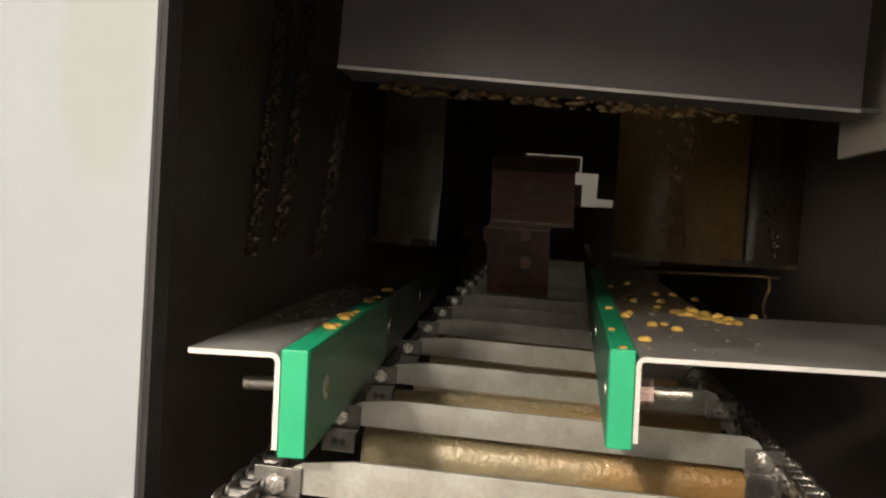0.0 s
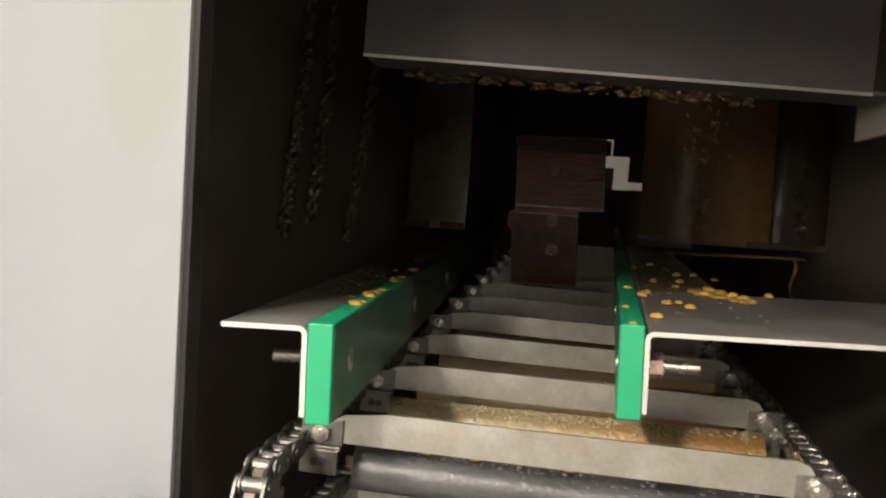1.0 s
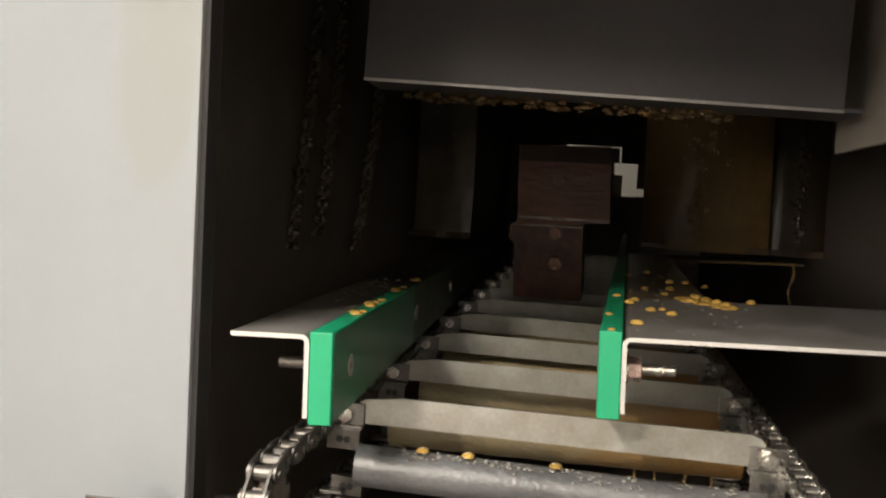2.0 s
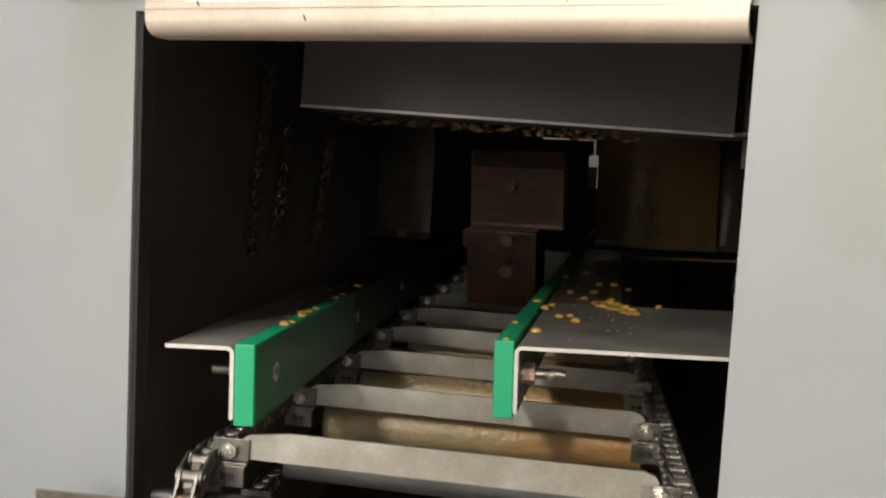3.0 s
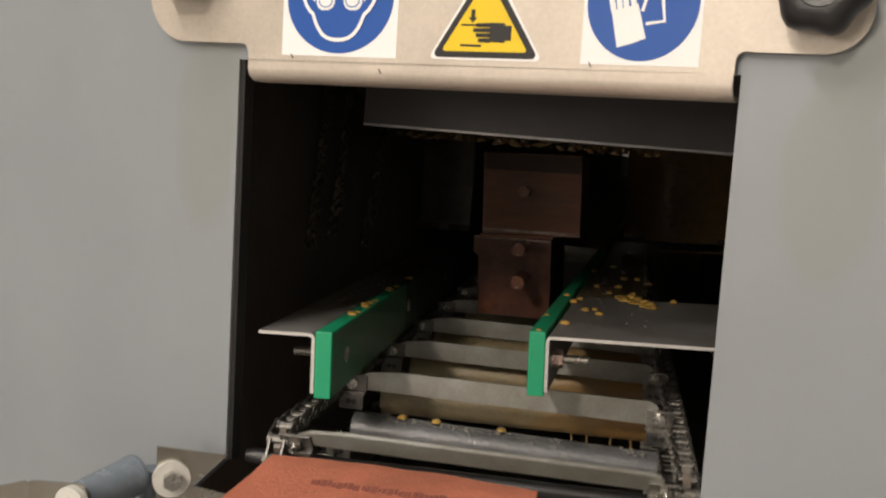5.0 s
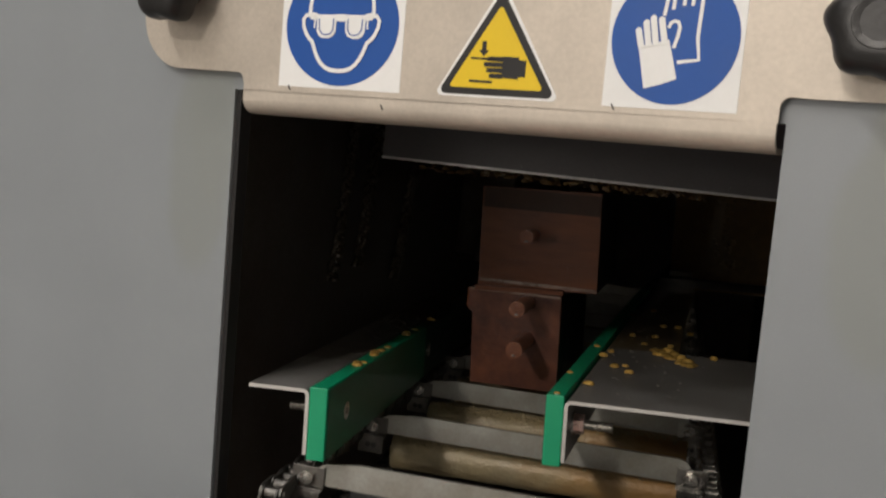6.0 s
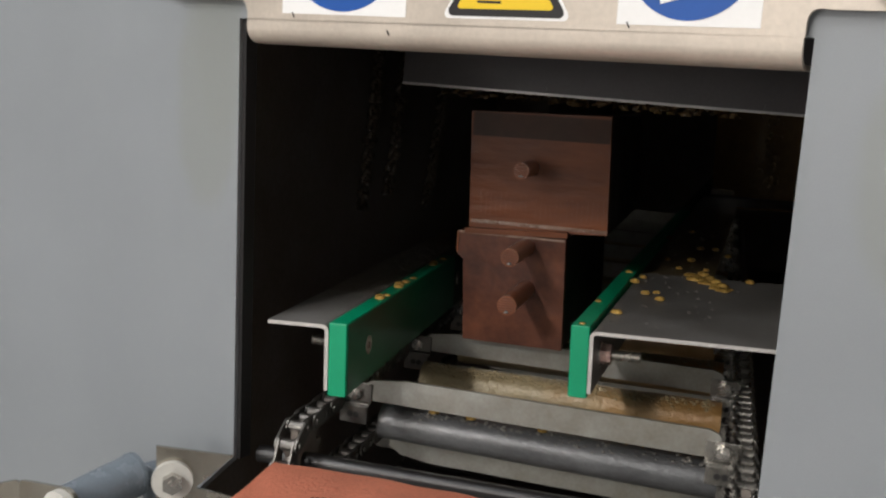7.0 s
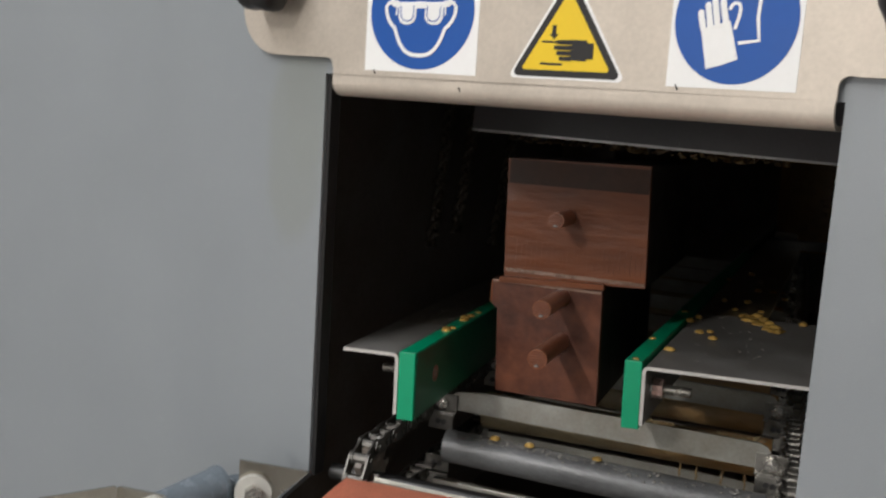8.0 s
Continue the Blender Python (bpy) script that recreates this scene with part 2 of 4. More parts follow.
PLASTER = mat("workshop_wall_paint", (0.74, 0.73, 0.70), 0.8, var=0.1, scale=2, fine=60, bump=0.1)


# ---- mesh helpers ----
def finish(name, bm, material, parent=None, label="", smooth=False, m=None):
    bmesh.ops.recalc_face_normals(bm, faces=bm.faces[:])
    me = bpy.data.meshes.new(name)
    if smooth:
        for f in bm.faces:
            f.smooth = True
    bm.to_mesh(me)
    bm.free()
    me.materials.append(material)
    if smooth:
        me.set_sharp_from_angle(angle=radians(38))
    ob = new(name, me)
    if m is not None:
        ob.matrix_world = m
    if parent is not None:
        ob.parent = parent
    if label:
        tagged(ob, label)
    return ob


def part(name, bm, material, parent, label="", smooth=False):
    return finish(name, bm, material, parent, label, smooth)


def thing(name, m, label, category, group="", kind=""):
    ob = new(name)
    ob.matrix_world = m
    return tagged(ob, label, category, group, kind)


def box(bm, lo, hi, bevel=0.0, seg=2):
    r = bmesh.ops.create_cube(bm, size=1.0)
    c = [(a + b) / 2 for a, b in zip(lo, hi)]
    s = [abs(b - a) for a, b in zip(lo, hi)]
    for v in r["verts"]:
        v.co = Vector((v.co.x * s[0] + c[0], v.co.y * s[1] + c[1], v.co.z * s[2] + c[2]))
    if bevel:
        edges = list({e for v in r["verts"] for e in v.link_edges})
        bmesh.ops.bevel(bm, geom=edges, offset=bevel, segments=seg, affect="EDGES", profile=0.5)
    return bm


def B(lo, hi, bevel=0.0, seg=2):
    return box(bmesh.new(), lo, hi, bevel, seg)


def cyl(bm, p0, p1, r, seg=24, r2=None):
    p0, p1 = Vector(p0), Vector(p1)
    d = p1 - p0
    m = Matrix.Translation((p0 + p1) / 2) @ d.to_track_quat("Z", "Y").to_matrix().to_4x4()
    bmesh.ops.create_cone(bm, cap_ends=True, segments=seg, radius1=r, radius2=r if r2 is None else r2, depth=d.length, matrix=m)
    return bm


def prism(bm, pts, y0, y1):
    """A plate whose outline lies in x and z, between two depths."""
    a = [bm.verts.new((x, y0, z)) for x, z in pts]
    b = [bm.verts.new((x, y1, z)) for x, z in pts]
    bm.faces.new(a)
    bm.faces.new(b[::-1])
    n = len(pts)
    for i in range(n):
        bm.faces.new((a[i], b[i], b[(i + 1) % n], a[(i + 1) % n]))
    return bm


def sweep(bm, profile, x0, x1):
    """An open sheet profile in y and z, already closed to an outline, drawn from x0 to x1."""
    a = [bm.verts.new((x0, y, z)) for y, z in profile]
    b = [bm.verts.new((x1, y, z)) for y, z in profile]
    n = len(profile)
    bm.faces.new(a)
    bm.faces.new(b[::-1])
    for i in range(n):
        bm.faces.new((a[i], b[i], b[(i + 1) % n], a[(i + 1) % n]))
    return bm


def thick(line, t):
    """The outline of a sheet of that thickness along a line of points."""
    pts = [Vector((a, b)) for a, b in line]
    left = []
    right = []
    for i, p in enumerate(pts):
        d = (pts[min(i + 1, len(pts) - 1)] - pts[max(i - 1, 0)]).normalized()
        nrm = Vector((-d.y, d.x)) * t / 2
        left.append(tuple(p + nrm))
        right.append(tuple(p - nrm))
    return left + right[::-1]


def arc(cx, cz, r, a0, a1, n):
    return [(cx + r * math.cos(radians(a0 + (a1 - a0) * i / n)), cz + r * math.sin(radians(a0 + (a1 - a0) * i / n))) for i in range(n + 1)]


def blob(bm, c, r, flat, rng, n=10):
    rr = bmesh.ops.create_icosphere(bm, subdivisions=2, radius=1.0)
    k = [rng.uniform(0.85, 1.15) for _ in range(2)]
    for v in rr["verts"]:
        w = 1 + 0.12 * noise.noise(v.co * 1.7 + Vector(c) * 91)
        v.co = Vector((v.co.x * r * k[0] * w, v.co.y * r * k[1] * w, max(v.co.z, -0.15) * r * flat)) + Vector(c)


def hexa(bm, p0, p1, r):
    return cyl(bm, p0, p1, r, 6)


def threaded(bm, p0, p1, r, pitch=0.00125):
    """A threaded rod as a stack of ridges."""
    p0, p1 = Vector(p0), Vector(p1)
    n = max(2, int((p1 - p0).length / pitch))
    q = (p1 - p0).to_track_quat("Z", "Y").to_matrix().to_4x4()
    seg, rings = 14, []
    for i in range(2 * n + 1):
        rad = r if i % 2 else r * 0.84
        c = p0.lerp(p1, i / (2 * n))
        rings.append([bm.verts.new(c + (q @ Vector((rad * math.cos(6.28318 * j / seg), rad * math.sin(6.28318 * j / seg), 0)))) for j in range(seg)])
    for a, b in zip(rings, rings[1:]):
        for j in range(seg):
            bm.faces.new((a[j], a[(j + 1) % seg], b[(j + 1) % seg], b[j]))
    bm.faces.new(rings[0])
    bm.faces.new(rings[-1])
    return bm


# ---- workshop room added round the machine, to hold the lamps and bounce light ----
def workshop():
    tagged(finish("floor", B((-4, -4.2, -0.1), (4, 6.2, 0)), CONCRETE), "grey concrete workshop floor", "floor", kind="structure")
    tagged(finish("ceiling", B((-4, -4.2, 3.0), (4, 6.2, 3.1)), PLASTER), "pale ceiling added over the machine to bounce light", "ceiling", kind="structure")
    bm = bmesh.new()
    box(bm, (-4, -4.2, 0), (-2.2, -4.05, 3.0))
    box(bm, (-1.3, -4.2, 0), (-1.12, -4.05, 3.0))
    box(bm, (-2.2, -4.2, 0), (-1.3, -4.05, 1.0))
    box(bm, (-2.2, -4.2, 1.7), (-1.3, -4.05, 3.0))
    box(bm, (-0.72, -4.2, 0), (0.6, -4.05, 3.0))
    box(bm, (2.1, -4.2, 0), (4, -4.05, 3.0))
    box(bm, (0.6, -4.2, 0), (2.1, -4.05, 1.0))
    box(bm, (0.6, -4.2, 1.9), (2.1, -4.05, 3.0))
    box(bm, (-1.12, -4.2, 0), (-0.72, -4.05, 2.56))
    box(bm, (-1.12, -4.2, 2.985), (-0.72, -4.05, 3.0))
    tagged(finish("wall_south", bm, PLASTER), "pale wall added behind the camera, with three openings for the lamps", "wall", kind="structure")
    tagged(finish("wall_north", B((-4, 6.05, 0), (4, 6.2, 3.0)), PLASTER), "pale wall added round the machine to bounce light", "wall", kind="structure")
    tagged(finish("wall_west", B((-4.15, -4.2, 0), (-4, 6.2, 3.0)), PLASTER), "pale wall added round the machine to bounce light", "wall", kind="structure")
    tagged(finish("wall_east", B((4, -4.2, 0), (4.15, 6.2, 3.0)), PLASTER), "pale wall added round the machine to bounce light", "wall", kind="structure")


# ---- front panel, in its own frame: x along it, y inward, z from the signs' lower edge ----
PANEL = Matrix.Translation((0, 0, 1.25)) @ Matrix.Rotation(-0.2662, 4, "Z") @ Matrix.Rotation(0.0358, 4, "X") @ Matrix.Rotation(0.0142, 4, "Y")
OPEN_L, OPEN_R = -0.0405, 0.349


def front_panel():
    top, bottom, ztop = 0.62, -1.249, -0.004
    bm = bmesh.new()
    prism(bm, [(-0.75, bottom), (-0.085, bottom), (-0.085, -0.378), (OPEN_L, -0.333), (OPEN_L, top), (-0.75, top)], 0, 0.012)
    prism(bm, [(OPEN_R, bottom), (1.1, bottom), (1.1, top), (OPEN_R, top)], 0, 0.012)
    prism(bm, [(OPEN_L, ztop), (OPEN_R, ztop), (OPEN_R, top), (OPEN_L, top)], 0, 0.012)
    prism(bm, [(-0.085, bottom), (OPEN_R, bottom), (OPEN_R, -0.62), (-0.085, -0.62)], 0, 0.012)
    ob = finish("machine_front_panel", bm, PAINT, m=PANEL)
    tagged(ob, "grey painted steel machine front with a rectangular opening", "panel", kind="structure")
    part("opening_edge", prism(bmesh.new(), [(OPEN_L + 0.0004, -0.335), (OPEN_L + 0.004, -0.335), (OPEN_L + 0.004, ztop), (OPEN_L + 0.0004, ztop)], 0.003, 0.0145), INK, ob,
         "black strip along the return of the opening")


def sign_plate():
    plate = thing("sign_plate", PANEL, "brushed stainless cover plate with a rolled lower lip over the opening", "cover plate")
    y0, y1 = -0.008, -0.005
    pts = [(-0.026, -0.012)]
    pts += [(-0.026, 0.001)] + arc(-0.032, 0.003, 0.005, 0, 90, 4)
    pts += [(-0.076, 0.0085)] + arc(-0.088, 0.047, 0.0385, 262, 160, 10)
    pts += [(-0.1255, 0.098)] + arc(-0.112, 0.0985, 0.013, 180, 90, 5) + [(-0.058, 0.1115)]
    pts += [(-0.052, 0.1175), (-0.052, 0.16), (0.3815, 0.16), (0.3815, 0.083), (0.387, 0.077), (0.412, 0.077)] + arc(0.412, 0.066, 0.011, 90, 0, 5)
    pts += [(0.423, 0.036)] + arc(0.397, 0.0352, 0.0260, 0, -85, 8)
    pts += [(0.358, 0.0095)] + arc(0.352, 0.004, 0.006, 90, 180, 4) + [(0.346, -0.004)]
    part("face", prism(bmesh.new(), pts[::-1], y0, y1), STAINLESS, plate)
    prof = thick([(y0 + 0.0015, -0.004), (y0 + 0.0015, -0.0105)] + [(y0 + 0.0015 + 0.010 * (1 - math.cos(a)), -0.0105 - 0.0085 * math.sin(a)) for a in [radians(12 * i) for i in range(1, 8)]] + [(0.016, -0.0192)], 0.003)
    bm = sweep(bmesh.new(), prof, -0.0258, 0.3455)
    part("rolled_lip", bm, STAINLESS, plate, "rolled lower lip", smooth=True)


def knobs():
    """Lobed grip, smooth dished cap and threaded neck."""
    for x, z, turn in ((-0.0815, 0.0665, 0.35), (0.3950, 0.0455, 0.9)):
        k = thing("star_knob", PANEL @ Matrix.Translation((x, 0, z)), "black lobed clamping knob on the cover plate", "knob", "clamping knobs")
        bm = bmesh.new()
        n, rings = 84, []
        for y, r, wave in ((-0.0200, 0.014, 0), (-0.0205, 0.0230, 0.0012), (-0.0225, 0.0260, 0.0017), (-0.028, 0.0270, 0.0019), (-0.036, 0.0266, 0.0018),
                           (-0.0415, 0.0244, 0.0014), (-0.0442, 0.0208, 0.0012), (-0.0452, 0.0155, 0.0003), (-0.0452, 0.0140, 0)):
            rings.append([bm.verts.new(((r + wave * math.cos(6 * a + turn)) * math.cos(a), y, (r + wave * math.cos(6 * a + turn)) * math.sin(a))) for a in [6.28318 * i / n for i in range(n)]])
        for a, b in zip(rings, rings[1:]):
            for j in range(n):
                bm.faces.new((a[j], a[(j + 1) % n], b[(j + 1) % n], b[j]))
        bm.faces.new(rings[0])
        bm.faces.new(rings[-1])
        part("grip", bm, KNOB, k, smooth=True)
        bm = bmesh.new()
        rings = [[bm.verts.new((r * math.cos(6.28318 * i / 48), y, r * math.sin(6.28318 * i / 48))) for i in range(48)] for y, r in ((-0.0450, 0.0139), (-0.0459, 0.0134), (-0.0459, 0.0126), (-0.0450, 0.0090), (-0.0447, 0.004))]
        for a, b in zip(rings, rings[1:]):
            for j in range(48):
                bm.faces.new((a[j], a[(j + 1) % 48], b[(j + 1) % 48], b[j]))
        bm.faces.new(rings[-1])
        part("cap", bm, KNOB, k, "dished smooth cap", True)
        part("neck", cyl(bmesh.new(), (0, -0.0082, 0), (0, -0.0202, 0), 0.0105, 28), KNOB, k, smooth=True)
        part("washer", cyl(bmesh.new(), (0, -0.0081, 0), (0, -0.0098, 0), 0.0130, 28), BOLT, k, "bright washer", True)


def flat(parent, name, pts, layer, material, label=""):
    y = -0.0083 - 0.00035 * layer
    return part(name, prism(bmesh.new(), pts, y, y + 0.0006), material, parent, label)


def ellipse(cx, cz, a, b, n=48, a0=0, a1=360):
    return [(cx + a * math.cos(radians(a0 + (a1 - a0) * i / n)), cz + b * math.sin(radians(a0 + (a1 - a0) * i / n))) for i in range(n)]


def stroke(parent, name, line, w, layer, material):
    """A drawn line of even width as a row of thin quads in one mesh."""
    y = -0.0083 - 0.00035 * layer
    bm = bmesh.new()
    out = thick(line, w)
    n = len(line)
    f0 = [bm.verts.new((x, y, z)) for x, z in out]
    for i in range(n - 1):
        bm.faces.new((f0[i], f0[i + 1], f0[2 * n - 2 - i], f0[2 * n - 1 - i]))
    return part(name, bm, material, parent)


def signs():
    # eye protection
    s = thing("safety_sign", PANEL, "white square sticker with a blue eye-protection disc", "safety sign", "safety signs")
    w, h = 0.100, 0.087
    x0 = 0.0058
    flat(s, "sticker", [(x0, 0), (x0 + w, -0.0004), (x0 + w, h), (x0, h)], 0, WHITE)
    cx, cz, kx, kz = x0 + w / 2, 0.0425, 0.046, 0.0405
    flat(s, "disc", ellipse(cx, cz, kx, kz), 1, BLUE, "blue disc")
    P = lambda u, v: (cx + u * kx, cz + v * kz)
    head = [P(0.56 * math.cos(radians(a)), 0.30 + 0.52 * math.sin(radians(a))) for a in range(180, -1, -10)]
    head = [P(-0.57, 0.12)] + head + [P(0.57, 0.12)]
    stroke(s, "head_outline", head, 0.0028, 2, WHITE)
    ear = [P(0.56, 0.16), P(0.63, 0.15), P(0.675, 0.08), P(0.66, -0.04), P(0.61, -0.15), P(0.55, -0.23), P(0.49, -0.28), P(0.465, -0.34), P(0.43, -0.44), P(0.38, -0.54), P(0.31, -0.64), P(0.22, -0.71), P(0.12, -0.745), P(0.0, -0.755)]
    stroke(s, "jaw_outline", ear, 0.0028, 3, WHITE)
    stroke(s, "jaw_outline", [(2 * cx - x, z) for x, z in ear], 0.0028, 3, WHITE)
    for sx in (-1, 1):
        lens = [(0.08, 0.17), (0.43, 0.17), (0.43, -0.10), (0.39, -0.18), (0.32, -0.22), (0.21, -0.22), (0.13, -0.18), (0.085, -0.10)]
        flat(s, "lens", [P(sx * u, v) for u, v in lens], 2, WHITE)
        rim = [(0.13, 0.10), (0.13, -0.08), (0.17, -0.14), (0.24, -0.165), (0.32, -0.15), (0.375, -0.08), (0.385, 0.10)]
        stroke(s, "lens_rim", [P(sx * u, v) for u, v in rim], 0.0008, 3, BLUE)
        stroke(s, "temple_strap", [P(sx * 0.43, 0.13), P(sx * 0.55, 0.15)], 0.0048, 2, WHITE)
        stroke(s, "temple_rim", [P(sx * 0.46, 0.16), P(sx * 0.475, -0.06)], 0.0014, 2, WHITE)
    stroke(s, "bridge", [P(-0.09, 0.12), P(0.09, 0.12)], 0.0048, 2, WHITE)
    # crushing hazard
    s = thing("safety_sign", PANEL, "yellow triangular crushing-hazard sticker with black border", "safety sign", "safety signs")

    def tri(x0, x1, zt, z0, r):
        c = [(x0 + r, z0 + r), (x1 - r, z0 + r), ((x0 + x1) / 2, zt - r * 2)]
        return arc(*c[0], r, 150, 270, 5) + arc(*c[1], r, 270, 390, 5) + arc(*c[2], r, 30, 150, 5)
    flat(s, "sticker", tri(0.1342, 0.2164, 0.0705, 0.0, 0.003), 0, WHITE)
    flat(s, "border", tri(0.1371, 0.2135, 0.0662, 0.0016, 0.003), 1, INK, "black border")
    flat(s, "field", tri(0.1438, 0.2067, 0.0572, 0.0058, 0.0016), 2, YELLOW, "yellow field")
    Q = lambda u, v: (0.1752 + u * 0.0204, 0.0185 + v * 0.0115)
    flat(s, "pressed_palm", [Q(0.2, -0.5), Q(0.75, -0.55), Q(0.75, -0.42), Q(0.98, -0.42), Q(0.98, 0.45), Q(0.75, 0.45), Q(0.72, 0.6), Q(0.2, 0.62)], 3, INK)
    for i in range(4):
        z = 0.47 - 0.30 * i
        flat(s, "finger", [Q(-0.42 + 0.1 * abs(i - 1), z - 0.11), Q(0.22, z - 0.13), Q(0.22, z + 0.13), Q(-0.42 + 0.1 * abs(i - 1), z + 0.11)], 3, INK)
    flat(s, "plate_line", [Q(-0.88, 0.44), Q(0.1, 0.40), Q(0.1, 0.50), Q(-0.88, 0.54)], 3, INK)
    flat(s, "plate_line", [Q(-0.88, -0.80), Q(-0.1, -0.82), Q(-0.1, -0.70), Q(-0.88, -0.68)], 3, INK)
    flat(s, "arrow", [Q(-0.53, 1.40), Q(-0.53, 0.92), Q(-0.62, 0.92), Q(-0.46, 0.60), Q(-0.30, 0.92), Q(-0.39, 0.92), Q(-0.39, 1.40)], 3, INK)
    # glove wearing
    s = thing("safety_sign", PANEL, "white square sticker with a blue protective-gloves disc", "safety sign", "safety signs")
    x0, w, h = 0.2455, 0.0782, 0.080
    flat(s, "sticker", [(x0, -0.0006), (x0 + w, -0.0006), (x0 + w, h), (x0, h)], 0, WHITE)
    cx, cz, kx, kz = x0 + w / 2, 0.0394, 0.0368, 0.0372
    flat(s, "disc", ellipse(cx, cz, kx, kz), 1, BLUE, "blue disc")
    P = lambda u, v: (cx + u * kx, cz + v * kz)
    flat(s, "white_glove", [P(-0.40, -0.775), P(-0.15, -0.705), P(0.105, -0.61), P(-0.02, -0.19), P(-0.075, -0.02), P(-0.20, -0.06), P(-0.545, -0.14)], 2, WHITE)
    for (u0, v0), (u1, v1) in (((-0.497, -0.16), (-0.565, 0.10)), ((-0.382, -0.14), (-0.455, 0.22)), ((-0.268, -0.12), (-0.348, 0.29)), ((-0.130, -0.10), (-0.215, 0.27))):
        stroke(s, "glove_finger", [P(u0, v0), P(u1, v1)], 0.0037, 3, WHITE)
        flat(s, "fingertip", ellipse(*P(u1, v1), 0.00185, 0.00185, 16), 2, WHITE)
    stroke(s, "glove_outline", [P(0.085, -0.36), P(0.415, -0.315), P(0.365, 0.01), P(0.385, 0.59), P(0.37, 0.76)], 0.0021, 2, WHITE)
    stroke(s, "glove_outline", [P(-0.185, 0.33), P(-0.15, 0.60), P(-0.13, 0.74)], 0.0021, 2, WHITE)
    for u in (-0.055, 0.105, 0.235):
        stroke(s, "finger_line", [P(u, 0.42 + 0.06 * (u > 0)), P(u + 0.02, 0.80)], 0.0021, 2, WHITE)
    stroke(s, "thumb_outline", [P(-0.10, 0.15), P(-0.07, 0.22), P(-0.02, 0.25), P(0.045, 0.24), P(0.075, 0.16), P(0.06, 0.04), P(0.01, -0.15)], 0.0021, 2, WHITE)


def plate_marks():
    """Short dark scratches at the stickers' lower edges."""
    for x, z in ((0.0143, 0.001), (0.2512, 0.001), (0.092, -0.0085)):
        bm = bmesh.new()
        prism(bm, [(x, z), (x + 0.0008, z - 0.0002), (x + 0.0024, z - 0.0034), (x + 0.0018, z - 0.0036)], -0.0090, -0.0082)
        tagged(finish("scratch_mark", bm, INK, m=PANEL), "short dark scratch on the stainless cover plate", "scratch", "scratches")


def corner_fittings():
    """Stainless corner bracket, bolts with nylon washers, and the pipe arm below the opening."""
    swing = PANEL @ Matrix.Translation((-0.031, -0.010, -0.327)) @ Matrix.Rotation(0.81, 4, "Z")
    b = thing("corner_bracket", swing, "angled stainless corner bracket bolted at the opening's foot", "bracket")
    part("plate", prism(bmesh.new(), [(-0.056, 0.011), (0.0, 0.0), (-0.028, -0.024), (0.004, -0.034), (0.004, -0.125), (-0.056, -0.125)], 0, 0.003), POLISHED, b)
    c = Vector((-0.0445, 0, -0.0155))
    part("washer", cyl(bmesh.new(), c + Vector((0, -0.005, 0)), c + Vector((0, -0.0004, 0)), 0.0150, 32), NYLON, b, "milky nylon washer", True)
    part("bolt_head", hexa(bmesh.new(), c + Vector((0, -0.012, 0)), c + Vector((0, -0.005, 0)), 0.0078), BOLT, b, "zinc hexagon bolt head")
    part("bolt_tip", cyl(bmesh.new(), c + Vector((0, -0.0135, 0)), c + Vector((0, -0.011, 0)), 0.0037, 16), BOLT, b)
    p = thing("pipe_arm", PANEL, "blue-grey painted pipe arm carrying a stainless clevis", "pipe")
    a, e = Vector((-0.0935, -0.050, -0.3450)), Vector((-0.104, -0.112, -0.356))
    part("pipe", cyl(bmesh.new(), a, e, 0.0165, 36), BLUEPIPE, p, smooth=True)
    part("weld_collar", cyl(bmesh.new(), a + Vector((-0.0004, -0.003, 0)), a + Vector((0, 0.0004, 0)), 0.0171, 36), BLUEPIPE, p, smooth=True)
    part("standoff", cyl(bmesh.new(), a, Vector((-0.112, -0.0005, -0.372)), 0.008, 20), BLUEPIPE, p, smooth=True)
    part("post", cyl(bmesh.new(), (-0.0990, -0.024, -0.3480), (-0.0990, -0.024, -0.60), 0.0100, 24), BLUEPIPE, p, "upright pipe below the arm", True)
    y, top = -0.115, -0.3315
    pts = [(-0.141, -0.46), (-0.078, -0.46), (-0.078, top - 0.010)] + arc(-0.088, top - 0.010, 0.010, 0, 90, 5) + [(-0.1385, top - 0.008), (-0.141, top - 0.0105)]
    part("clevis_plate", prism(bmesh.new(), pts, y, y + 0.003), POLISHED, p, "bright stainless clevis")
    side = prism(bmesh.new(), [(0, -0.46), (-0.060, -0.46), (-0.060, top - 0.020), (-0.002, top - 0.009), (0, top - 0.0105)], 0, 0.003)
    bmesh.ops.transform(side, matrix=Matrix.Translation((-0.1412, y, 0)) @ Matrix.Rotation(0.75, 4, "Z"), verts=side.verts[:])
    part("clevis_plate", side, POLISHED, p)
    part("washer", cyl(bmesh.new(), (-0.0905, y - 0.006, top - 0.0165), (-0.0905, y - 0.0003, top - 0.0165), 0.0155, 32), NYLON, p, "milky nylon washer", True)
    part("bolt_head", hexa(bmesh.new(), (-0.0905, y - 0.013, top - 0.0165), (-0.0905, y - 0.006, top - 0.0165), 0.0080), BOLT, p)


